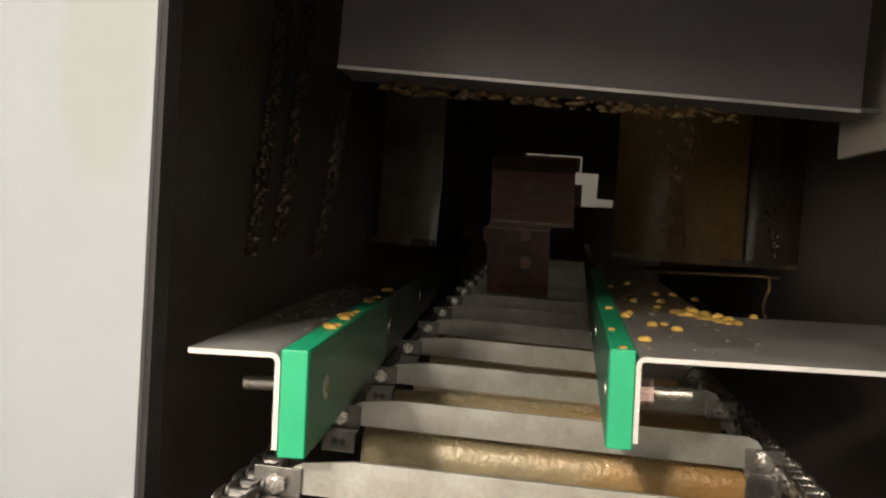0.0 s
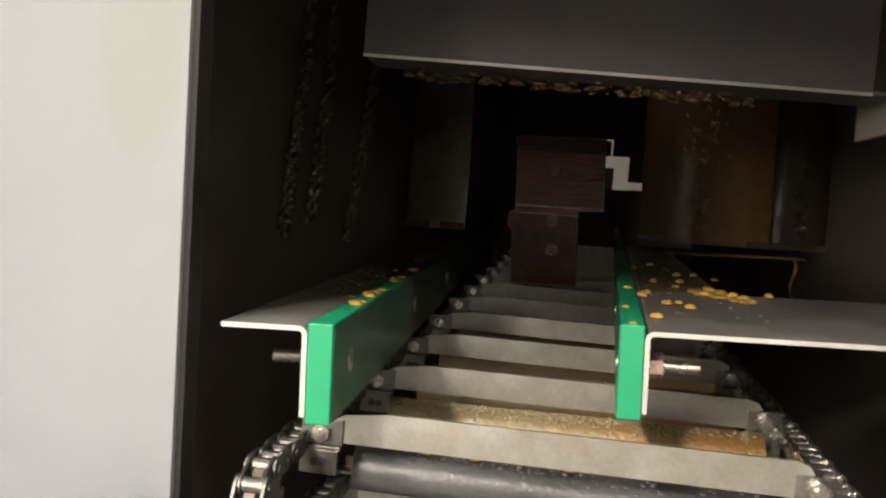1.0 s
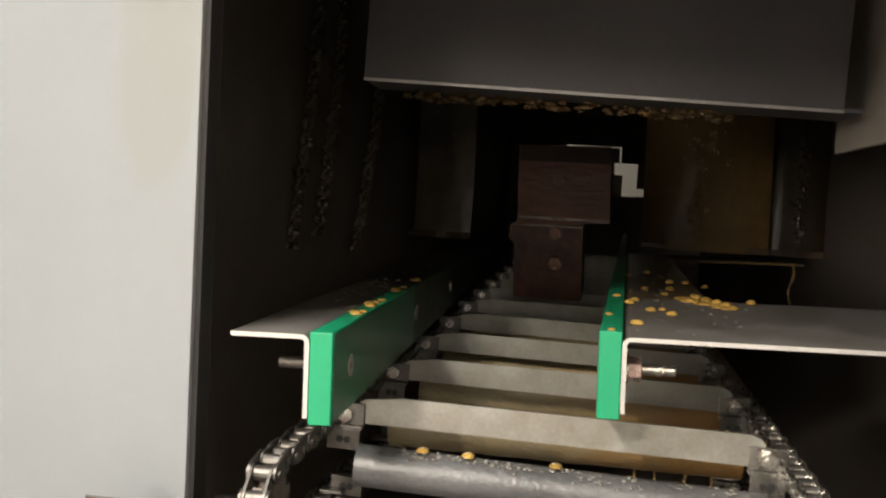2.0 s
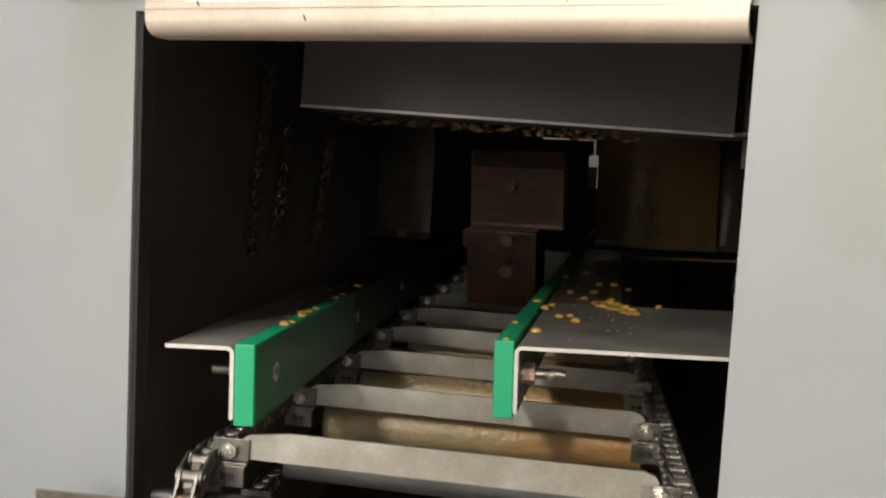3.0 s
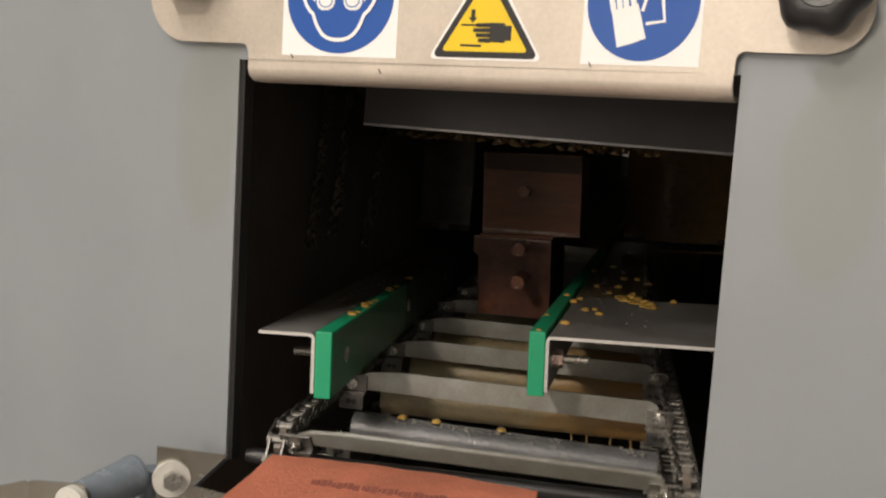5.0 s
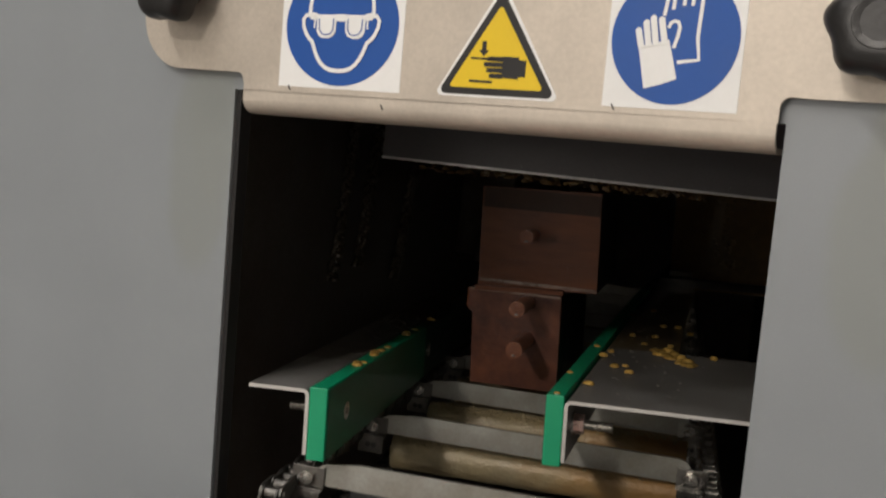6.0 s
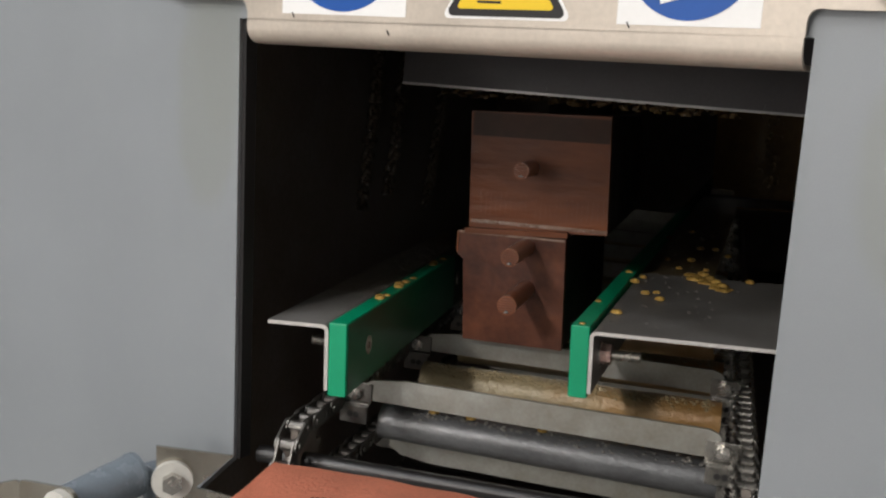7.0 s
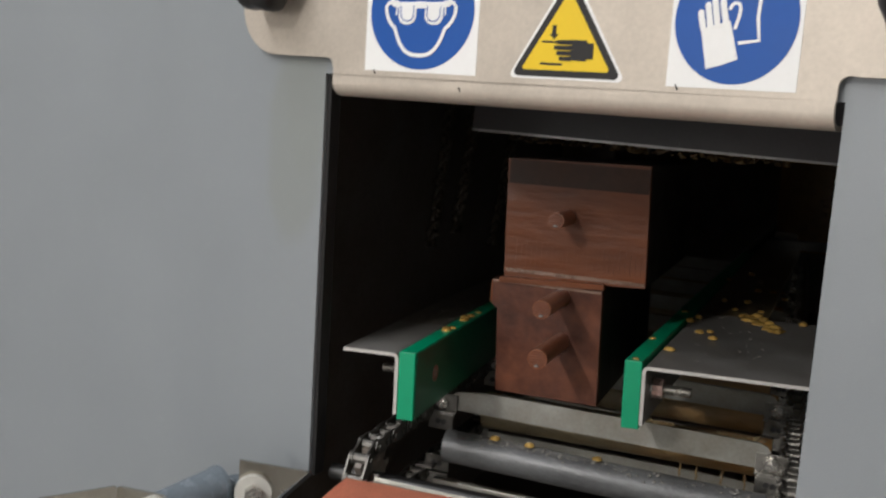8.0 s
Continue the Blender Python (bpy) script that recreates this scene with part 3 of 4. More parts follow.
# ---- tunnel behind the panel ----
def tunnel():
    tagged(finish("wall_tunnel_left", B((-0.20, 0.10, 0.0), (-0.17, 3.4, 1.9)), BLACK), "blackened inner side wall of the machine", "wall", kind="structure")
    tagged(finish("wall_tunnel_right", B((0.60, 0.10, 0.0), (0.63, 3.4, 1.9)), BLACK), "blackened inner side wall of the machine", "wall", kind="structure")
    tagged(finish("floor_tunnel", B((-0.20, 0.02, 0.58), (0.63, 3.4, 0.60)), BLACK), "dark oily drip tray under the conveyor", "tray", kind="structure")
    tagged(finish("ceiling_tunnel", B((-0.20, 0.02, 1.9), (0.63, 3.4, 1.92)), BLACK), "dark inner roof of the machine", "ceiling", kind="structure")
    holes = ((0.250, 0.340, 1.176, 1.305), (0.340, 0.403, 1.178, 1.208), (0.06, 0.274, 1.3635, 1.3680), (0.268, 0.274, 1.305, 1.3635))
    xs = sorted({-0.17, 0.60} | {v for h in holes for v in h[:2]})
    zs = sorted({0.60, 1.9} | {v for h in holes for v in h[2:]})
    bm = bmesh.new()
    corner = {(x, z): bm.verts.new((x, 3.4, z)) for x in xs for z in zs}
    for x0, x1 in zip(xs, xs[1:]):
        for z0, z1 in zip(zs, zs[1:]):
            if not any(h[0] <= x0 and x1 <= h[1] and h[2] <= z0 and z1 <= h[3] for h in holes):
                bm.faces.new([corner[k] for k in ((x0, z0), (x1, z0), (x1, z1), (x0, z1))])
    bmesh.ops.delete(bm, geom=[v for v in bm.verts if not v.link_faces], context="VERTS")
    bmesh.ops.solidify(bm, geom=bm.faces[:], thickness=0.003)
    tagged(finish("wall_tunnel_end", bm, BLACK), "dark end sheet with narrow gaps to the daylight beyond", "wall", kind="structure")
    tagged(finish("wall_beyond_gap", B((0.16, 3.48, 1.10), (0.285, 3.49, 1.262)), SHEET), "grey sheet standing beyond the end gap", "wall", kind="structure")
    # hanging plate with its flanged foot
    b = thing("baffle_plate", Matrix.Translation((-0.0112, 0.293, 1.2121)) @ Matrix.Rotation(0.0361, 4, "Z") @ Matrix.Rotation(0.023, 4, "Y"),
              "charcoal painted sheet baffle with a pale folded edge", "baffle")
    part("sheet", B((0, 0.0, 0.0016), (0.395, 0.003, 0.6)), BAFFLE, b)
    part("folded_edge", B((0, -0.0014, -0.0012), (0.395, 0.003, 0.0012)), EDGE, b, "folded edge with its highlight painted pale")
    part("flange", prism(bmesh.new(), [(0, 0), (0.412, 0), (0.412, 0.003), (0, 0.003)], 0.003, 0.075), BAFFLE, b)
    for u in (0.139, 0.21, 0.281, 0.341):
        part("bolt_head", hexa(bmesh.new(), (u, 0.0002, 0.0045), (u, -0.0026, 0.0045), 0.0030), BAFFLE, b)
    rng = random.Random(4)
    bm = bmesh.new()
    for i in range(170):
        blob(bm, (0.03 + 0.29 * i / 170 + rng.uniform(-.006, .006), 0.068 + rng.uniform(-.012, .012), -0.002 + rng.uniform(-.007, .003)), rng.uniform(.0018, .0050), 0.9, rng)
    tagged(part("grease_fringe", bm, FRINGE, b, "brown grease fringe along the edge", True), kind="stuff")
    # cream inner liner beside the baffle
    tagged(finish("inner_liner", B((0.415, 0.05, 1.18), (0.42, 0.47, 1.9)), CREAM), "cream painted liner sheet beside the baffle", "liner", kind="structure")


def curtain_strip(x, y, w, z0, z1, bow, material, label, yaw=0.0, streak=0.0, seed=1):
    rng = random.Random(seed)
    s = thing("curtain_strip", Matrix.Translation((x, y, z0)) @ Matrix.Rotation(yaw, 4, "Z"), label, "curtain strip", "curtain strips")
    bm = bmesh.new()
    nx, nz = 14, 22
    rows = []
    for j in range(nz + 1):
        v = j / nz
        row = []
        for i in range(nx + 1):
            u = i / nx - 0.5
            yy = -bow * (1 - (2 * u) ** 2) + 0.004 * math.sin(5 * v + seed) + 0.003 * noise.noise(Vector((u * 4, v * 5, seed)))
            row.append(bm.verts.new((u * w + 0.004 * math.sin(4 * v + seed), yy, v * (z1 - z0))))
        rows.append(row)
    for a, b in zip(rows, rows[1:]):
        for i in range(nx):
            bm.faces.new((a[i], a[i + 1], b[i + 1], b[i]))
    bmesh.ops.solidify(bm, geom=bm.faces[:], thickness=0.003)
    part("strip", bm, material, s, smooth=True)
    part("hem", B((-w / 2 - 0.001, -0.012, 0.0), (w / 2 + 0.001, 0.004, 0.012), 0.002), REAR, s, "grease-caked lower hem")
    if streak:
        bm = bmesh.new()
        for i in range(230):
            v = rng.random()
            wide = (0.5 + 0.5 * (1 - v)) * (0.8 + 0.4 * math.sin(17 * v + seed))
            u = rng.gauss(0, 0.42) * streak * wide
            blob(bm, (-0.06 * w + u * w, -bow * (1 - (2 * (u - 0.06)) ** 2) - 0.004 + 0.004 * math.sin(5 * v + seed), (z1 - z0) * (0.03 + 0.94 * v)), rng.uniform(.0015, .0050), 2.0, rng)
        tagged(part("wet_streak", bm, SCUM if material is CURTAIN else GREASE, s, "glistening wet grease streak", True), kind="stuff")
    return s


def drip_column(x, y, z0, z1, lean, seed, label):
    """A ropy run of grease hanging down the wall, made of overlapping beads."""
    rng = random.Random(seed)
    s = thing("grease_run", Matrix.Translation((x, y, z0)), label, "grease run", "grease runs")
    bm = bmesh.new()
    n = int((z1 - z0) / 0.0042)
    for i in range(n):
        v = i / n
        for k in (0, 1):
            w = (z1 - z0) * v * 6.28318 / 0.036 + k * 3.14159
            blob(bm, (lean * (1 - v) ** 2 + 0.0045 * math.cos(w) + rng.uniform(-.001, .001), 0.0045 * math.sin(w), (z1 - z0) * v), rng.uniform(.0038, .0062), 1.2, rng)
    tagged(part("rope", bm, GREASE, s, smooth=True), kind="stuff")


# ---- guides ----
def guide(side):
    left = side < 0
    if left:
        o, th, lean, ln = (0.0412, 0.0401, 1.0288), 0.0492, 0.0218, 1.15
    else:
        o, th, lean, ln = (0.1992, 0.1025, 1.0353), -0.0309, 0.0288, 1.05
    m = Matrix.Translation(o) @ Matrix.Rotation(th, 4, "Z") @ Matrix.Rotation(-lean, 4, "Y")
    t, h = 0.0143, 0.0567
    g = thing("guide_rail", m, "bright green plastic guide strip bolted to a folded steel angle", "guide rail", "conveyor guide rails")
    s = side
    # Left strip's colour goes dark past 0.36, where light stops reaching it
    vivid = 0.36 if left else ln
    part("strip", B((min(0, s * t), 0, -h), (max(0, s * t), vivid, 0), 0.0009), GREEN, g, "bright green plastic strip")
    part("dim_oily_face", B((min(0, -s * 0.0006), 0.003, -h + 0.001), (max(0, -s * 0.0006), vivid, -0.0012)), OILSHADE_GREEN, g, "oily inner face of the strip, darkened for its shade")
    part("dark_tongue", prism(bmesh.new(), [(min(0, s * t), -0.004), (max(0, s * t), -0.004), (max(0, s * t), 0.0004), (min(0, s * t), 0.0004)], vivid - 0.06, vivid), OILSHADE_GREEN, g, "darker end of the vivid strip")
    part("darkened_strip", B((min(0, s * t), vivid + 0.0005, -h), (max(0, s * t), ln + 2.0, -0.0005), 0.0009), GRIME_SHADE, g, "dark continuation of the strip, grime and tunnel shade in one colour")
    # folded angle: leg against the strip, shelf outward
    st, drop = 0.0028, 0.0018 if left else 0.0035
    wide = 0.049 if left else 0.30
    rad = 0.004
    line = [(s * (t + st / 2 + 0.0003), -h + 0.004)] + [(s * (t + st / 2 + 0.0003 + rad * (1 - math.cos(radians(a)))), -drop - st / 2 - rad + rad * math.sin(radians(a))) for a in range(0, 91, 15)] + [(s * (t + wide), -drop - st / 2)]
    if left:
        bm = bmesh.new()
        prism(bm, thick(line, st), 0.001, 0.13)
        part("oily_shelf", prism(bmesh.new(), thick(line, st), 0.1302, 0.42), OILSHEET, g, "shelf length filmed with dark oily froth")
        rng = random.Random(31)
        froth = bmesh.new()
        for i in range(130):
            d = rng.uniform(0.10, 0.46)
            blob(froth, (-t - rng.uniform(0.003, 0.047), d, -drop), rng.choice((.0008, .0011, .0014, .0019)) * (0.6 + d), 0.35, rng)
        tagged(part("oil_froth", froth, CLEAR, g, "beaded oily froth on the shelf", True), kind="stuff")
        # This brown carries the deep shade of the left side as well as grease
        part("dim_grimy_shelf", prism(bmesh.new(), thick(line, st), 0.4202, ln + 0.6), REAR, g, "rear shelf in dark brown, grease and shade together")
    else:
        # the broad shelf has a long cut-out
        bm = bmesh.new()
        near, far, xs = 0.296, 1.13, 0.076
        cut = [p for p in line[:-1]] + [(t + xs, -drop - st / 2)]
        prism(bm, thick(line, st), 0.001, near)
        part("filmed_shelf", prism(bmesh.new(), thick(cut, st), near + 0.0002, far), FILM, g, "shelf length filmed with brown oil")
        rng = random.Random(37)
        froth = bmesh.new()
        for i in range(110):
            d = rng.betavariate(1.6, 1.8) * 0.85
            blob(froth, (t + rng.uniform(0.004, xs - 0.002 if d > near else 0.12), d, -drop), rng.choice((.0007, .0009, .0012, .0016)), 0.4, rng)
        tagged(part("oil_specks", froth, CLEAR, g, "fine oil specks on the shelf", True), kind="stuff")
    part("steel_angle", bm, SHEET, g, "dull grey folded steel angle", smooth=False)
    if not left:
        # Dark brown covers both the grease and the unlit far end
        part("greased_rear_shelf", prism(bmesh.new(), thick(line, st), far, ln + 0.30), REAR, g, "rear shelf in dark brown, grease and shade together")
        bm = bmesh.new()
        rng = random.Random(5)
        for i in range(70):
            blob(bm, (t + xs + 0.002 + 0.21 * i / 70, far + rng.uniform(-.003, .003), -drop - 0.001), rng.uniform(.003, .006), 0.6, rng)
        part("scum_line", bm, SCUM, g, "tan scum along the cut-out's edge", True)
    edge = thick(line, st)
    part("cut_edge", prism(bmesh.new(), edge, 0.0, 0.0012), LIGHTEDGE, g, "bare cut edge of the angle")
    # bolts through strip and angle
    for d in (0.034, 0.36, 0.70):
        d += 0.018 if left else 0.0
        zc = -0.0275 if left else -0.0285
        x_in = 0.0
        bm = bmesh.new()
        cyl(bm, (x_in + s * 0.001, d, zc), (x_in - s * 0.0012, d, zc), 0.0075, 24)
        part("screw_head", bm, BOLT, g, "countersunk screw head", True)
        part("screw_socket", cyl(bmesh.new(), (x_in, d, zc), (x_in - s * 0.0016, d, zc), 0.003, 6), BLACK, g)
        a = s * (t + st + 0.0005)
        part("flange_washer", cyl(bmesh.new(), (a, d, zc), (a + s * 0.0016, d, zc), 0.0098, 24), BOLT, g, smooth=True)
        part("nut", hexa(bmesh.new(), (a + s * 0.0016, d, zc), (a + s * 0.0096, d, zc), 0.0084), BOLT if left else PINK, g, "hexagon nut")
        part("stud", threaded(bmesh.new(), (a + s * 0.0096, d, zc), (a + s * (0.029 if left else 0.0325), d, zc), 0.0043), BOLT, g, "threaded stud end")


def drops():
    """Emulsion drops lying on rails, shelf and cross tube."""
    rng = random.Random(11)
    spots = [(0.2552, 0.250, 0.0048), (0.2255, 0.175, 0.0047), (0.2405, 0.275, 0.0048), (0.2255, 0.333, 0.0055), (0.250, 0.283, 0.0036), (0.231, 0.362, 0.0046),
             (0.334, 0.380, 0.0052), (0.280, 0.372, 0.0050), (0.288, 0.405, 0.0062), (0.295, 0.385, 0.0060), (0.302, 0.362, 0.0062), (0.308, 0.345, 0.0055), (0.310, 0.318, 0.0052),
             (0.246, 0.50, 0.0045), (0.272, 0.505, 0.0050), (0.279, 0.61, 0.0050), (0.297, 0.61, 0.0048), (0.312, 0.555, 0.0046), (0.262, 0.44, 0.0036), (0.290, 0.44, 0.0036), (0.236, 0.70, 0.005), (0.262, 0.78, 0.005)]
    for x, y, r in spots:
        bm = bmesh.new()
        blob(bm, (0, 0, 0), r, 0.7, rng)
        o = finish("emulsion_drop", bm, FROTH, smooth=True, m=Matrix.Translation((x, y, 1.0318 + 0.0288 * (x - 0.1992) + 0.001)))
        tagged(o, "glossy yellow emulsion drop on the steel shelf", "drop", "emulsion drops")
    for d, x, r in ((0.004, 0.0075, 0.0028), (0.10, 0.004, 0.003), (0.27, 0.008, 0.004)):
        bm = bmesh.new()
        blob(bm, (0, 0, 0), r, 0.6, rng)
        o = finish("emulsion_drop", bm, FROTH, smooth=True, m=Matrix.Translation((0.1992 + x + 0.0309 * d, 0.1025 + d + 0.003, 1.0355)))
        tagged(o, "glossy yellow emulsion drop on the green strip", "drop", "emulsion drops")
    for d, x, r in ((0.102, -0.006, 0.0058), (0.112, -0.009, 0.004), (0.116, -0.0045, 0.0035), (0.158, -0.006, 0.0055), (0.172, -0.009, 0.005), (0.183, -0.006, 0.0050), (0.205, -0.005, 0.0035), (0.29, -0.007, 0.006), (0.305, -0.010, 0.005), (0.33, -0.006, 0.004), (0.42, -0.007, 0.006)):
        bm = bmesh.new()
        blob(bm, (0, 0, 0), r, 0.5, rng)
        o = finish("emulsion_drop", bm, FROTH, smooth=True, m=Matrix.Translation((0.0412 + x - 0.0492 * d, 0.0401 + d, 1.0290)))
        tagged(o, "glossy yellow emulsion drop on the green strip", "drop", "emulsion drops")
    for x in (0.082, 0.1145, 0.176):
        bm = bmesh.new()
        blob(bm, (0, 0, 0), 0.0055, 0.6, rng)
        o = finish("emulsion_drop", bm, FROTH, smooth=True, m=Matrix.Translation((x, 0.15, 0.9335 - 0.02 * (x - .11))))
        tagged(o, "yellow emulsion drop on the cross tube", "drop", "emulsion drops")


# ---- conveyor ----
PITCH, LINK, INCLINE = 0.17, 0.017, 0.018
RUN = ((0, 0.0), (1, 0.132), (2.5, 0.301), (3.0, 0.354), (3.5, 0.400), (4.5, 0.497), (4.7, 0.520), (5.8, 0.660), (7, 0.800), (8, 0.915))
YS, ZC, R = 0.047, 0.9445, 0.030
CHAIN_L, CHAIN_R = 0.005, 0.336


def along(s):
    """Height, depth and turn of the chain at s metres past the top of the end sprocket."""
    if s < 0:
        return YS - s, ZC - INCLINE * s, 0.0
    a = s / R
    if a < math.pi:
        return YS - R * math.sin(a), ZC - R + R * math.cos(a), math.degrees(a)
    return YS + (s - math.pi * R), ZC - 2 * R, 180.0


def puddle():
    rng = random.Random(15)
    bm = bmesh.new()
    for i in range(26):
        u = i / 25
        blob(bm, (0.276 + 0.036 * u + rng.uniform(-.002, .002), 0.395 - 0.060 * u + rng.uniform(-.014, .014), 0), rng.uniform(.004, .0085), 0.45, rng)
    tagged(finish("emulsion_puddle", bm, FROTH, smooth=True, m=Matrix.Translation((0, 0, 1.0343))), "yellow-orange frothy emulsion puddle on the steel shelf", "puddle", kind="stuff")
    bm = bmesh.new()
    n = 30
    for i in range(n):
        blob(bm, (0.004 * math.sin(i * 0.5), 0.002 * math.cos(i * 0.4), -0.0052 * i), rng.uniform(.0022, .0038), 1.5, rng)
    tagged(finish("grease_strand", bm, SCUM, smooth=True, m=Matrix.Translation((0.530, 1.2285, 1.0400))), "tan grease strand hanging past the shelf's cut-out", "grease strand")


def oil_film(x0, x1, y, z, r, drop, seed, count):
    """Beaded film along the crest of a tube whose axis runs from x0 to x1."""
    rng = random.Random(seed)
    bm = bmesh.new()
    for i in range(count):
        u = rng.random()
        a = radians(rng.gauss(116, 12))
        rr = r + 0.0001
        blob(bm, (x0 + (x1 - x0) * u, y + rr * math.cos(a), z + drop * u + rr * math.sin(a)), rng.choice((.0008, .0011, .0015, .0020)) * rng.uniform(.8, 1.2), 0.7, rng)
    return bm


def cross_tube():
    t = thing("cross_tube", Matrix.Identity(4), "wet dull steel cross tube under the conveyor flights", "tube")
    part("tube", cyl(bmesh.new(), (0.035, 0.151, 0.9195), (0.318, 0.155, 0.9115), 0.0150, 40), TUBE, t, smooth=True)
    tagged(part("oil_film", oil_film(0.05, 0.31, 0.1525, 0.9191, 0.0150, -0.0073, 8, 130), CLEAR, t, "glistening beaded oil on the crest", True), kind="stuff")
    s = thing("end_shaft", Matrix.Identity(4), "dark steel sprocket shaft of the conveyor end", "shaft")
    part("shaft", cyl(bmesh.new(), (-0.03, YS, ZC - R), (0.38, YS, ZC - R), 0.007, 24), KNOB, s, smooth=True)
    for x in (CHAIN_L, CHAIN_R):
        bm = bmesh.new()
        pts = []
        teeth = 11
        for i in range(teeth * 4):
            a = 6.28318 * i / (teeth * 4)
            r = R + (0.002 if i % 4 in (1, 2) else -0.0055)
            pts.append((r * math.cos(a), r * math.sin(a)))
        prof = [(YS + p, ZC - R + q) for p, q in pts]
        sweep(bm, prof, x - 0.003, x + 0.003)
        part("sprocket", bm, BLACK, s, "oily toothed sprocket")


def wet_deck():
    """Fixed cross tubes under the flights, running with oil."""
    d = thing("conveyor_tube", Matrix.Identity(4), "steel bed tube filmed with glistening tan oil under the flights", "tube", "conveyor bed tubes")
    y0, zt, r = 0.252, 0.9425, 0.0185
    bm = bmesh.new()
    nx, ns = 90, 40
    cols = []
    for i in range(nx + 1):
        x = 0.035 + (0.318 - 0.035) * i / nx
        col = []
        for j in range(ns):
            a = 6.28318 * j / ns
            k = noise.noise(Vector((x * 60, math.cos(a) * 2.2, math.sin(a) * 2.2)))
            f = noise.noise(Vector((x * 170, math.cos(a) * 5, math.sin(a) * 5)))
            q = r + 0.0006 * k + 0.0003 * f
            col.append(bm.verts.new((x, y0 + r + q * math.cos(a), zt - r + q * math.sin(a))))
        cols.append(col)
    for a, b in zip(cols, cols[1:]):
        for j in range(ns):
            bm.faces.new((a[j], a[(j + 1) % ns], b[(j + 1) % ns], b[j]))
    bm.faces.new(cols[0])
    bm.faces.new(cols[-1])
    part("tube", bm, OILED, d, smooth=True)
    rng = random.Random(21)
    tagged(part("oil_film", oil_film(0.04, 0.312, y0 + r, zt - r, r, 0, 21, 420), SPARKLE, d, "glistening beaded oil on the crest", True), kind="stuff")
    for k in range(1, 8):
        copy_thing(d, Matrix.Translation((0, 0.14 * k, INCLINE * 0.14 * k)))
    for x in (0.252, 0.276, 0.297, 0.236):
        bm = bmesh.new()
        for i in range(9):
            blob(bm, (rng.uniform(-.0006, .0006), rng.uniform(-.001, .001), -0.0025 * i), 0.0017 - 0.0001 * i, 1.5, rng)
        tagged(finish("hanging_drip", bm, SCUM, smooth=True, m=Matrix.Translation((x, y0 + r, zt - 2 * r + 0.001))), "tan liquid thread dripping from the conveyor bed", "drip", "hanging drips")


def link_mesh(inner, material):
    bm = bmesh.new()
    off = 0.0062 if inner else 0.0082
    for sx in (-1, 1):
        pts = []
        for cx in (-0.5, 0.5):
            rng_a = range(90, 271, 30) if cx < 0 else range(-90, 91, 30)
            pts += [(cx * LINK + 0.0062 * math.cos(radians(a)), 0.0062 * math.sin(radians(a))) for a in rng_a]
        sweep(bm, pts, sx * off - 0.0008, sx * off + 0.0008)
    for cy in (-0.5, 0.5):
        if inner:
            cyl(bm, (-0.0055, cy * LINK, 0), (0.0055, cy * LINK, 0), 0.0048, 12)
        else:
            cyl(bm, (-0.0105, cy * LINK, 0), (0.0105, cy * LINK, 0), 0.0026, 10)
    me = bpy.data.meshes.new("link")
    bmesh.ops.recalc_face_normals(bm, faces=bm.faces[:])
    bm.to_mesh(me)
    bm.free()
    me.materials.append(material)
    return me


LINKS, FLIGHTS = [], []


def run(t):
    """How far the chains have come at t seconds."""
    for (t0, a), (t1, b) in zip(RUN, RUN[1:]):
        if t <= t1:
            return a + (b - a) * (t - t0) / (t1 - t0)
    return RUN[-1][1]


S_AT_START = YS - 0.413 + 2 * PITCH      # the front face of one flight, at the clip's start


def chains():
    for x, label, material in ((CHAIN_L, "steel roller chain on the conveyor's shaded edge, darkened in colour", SHADED_CHAIN), (CHAIN_R, "bright oily steel roller chain along the conveyor's edge", CHAIN)):
        meshes = (link_mesh(True, material), link_mesh(False, material))
        c = thing("roller_chain", Matrix.Translation((x, 0, -0.0157 * x)), label, "chain", "conveyor chains")
        for i in range(-140, 12):
            ob = new("link", meshes[i % 2])
            ob.parent = c
            LINKS.append((ob, S_AT_START + i * LINK))


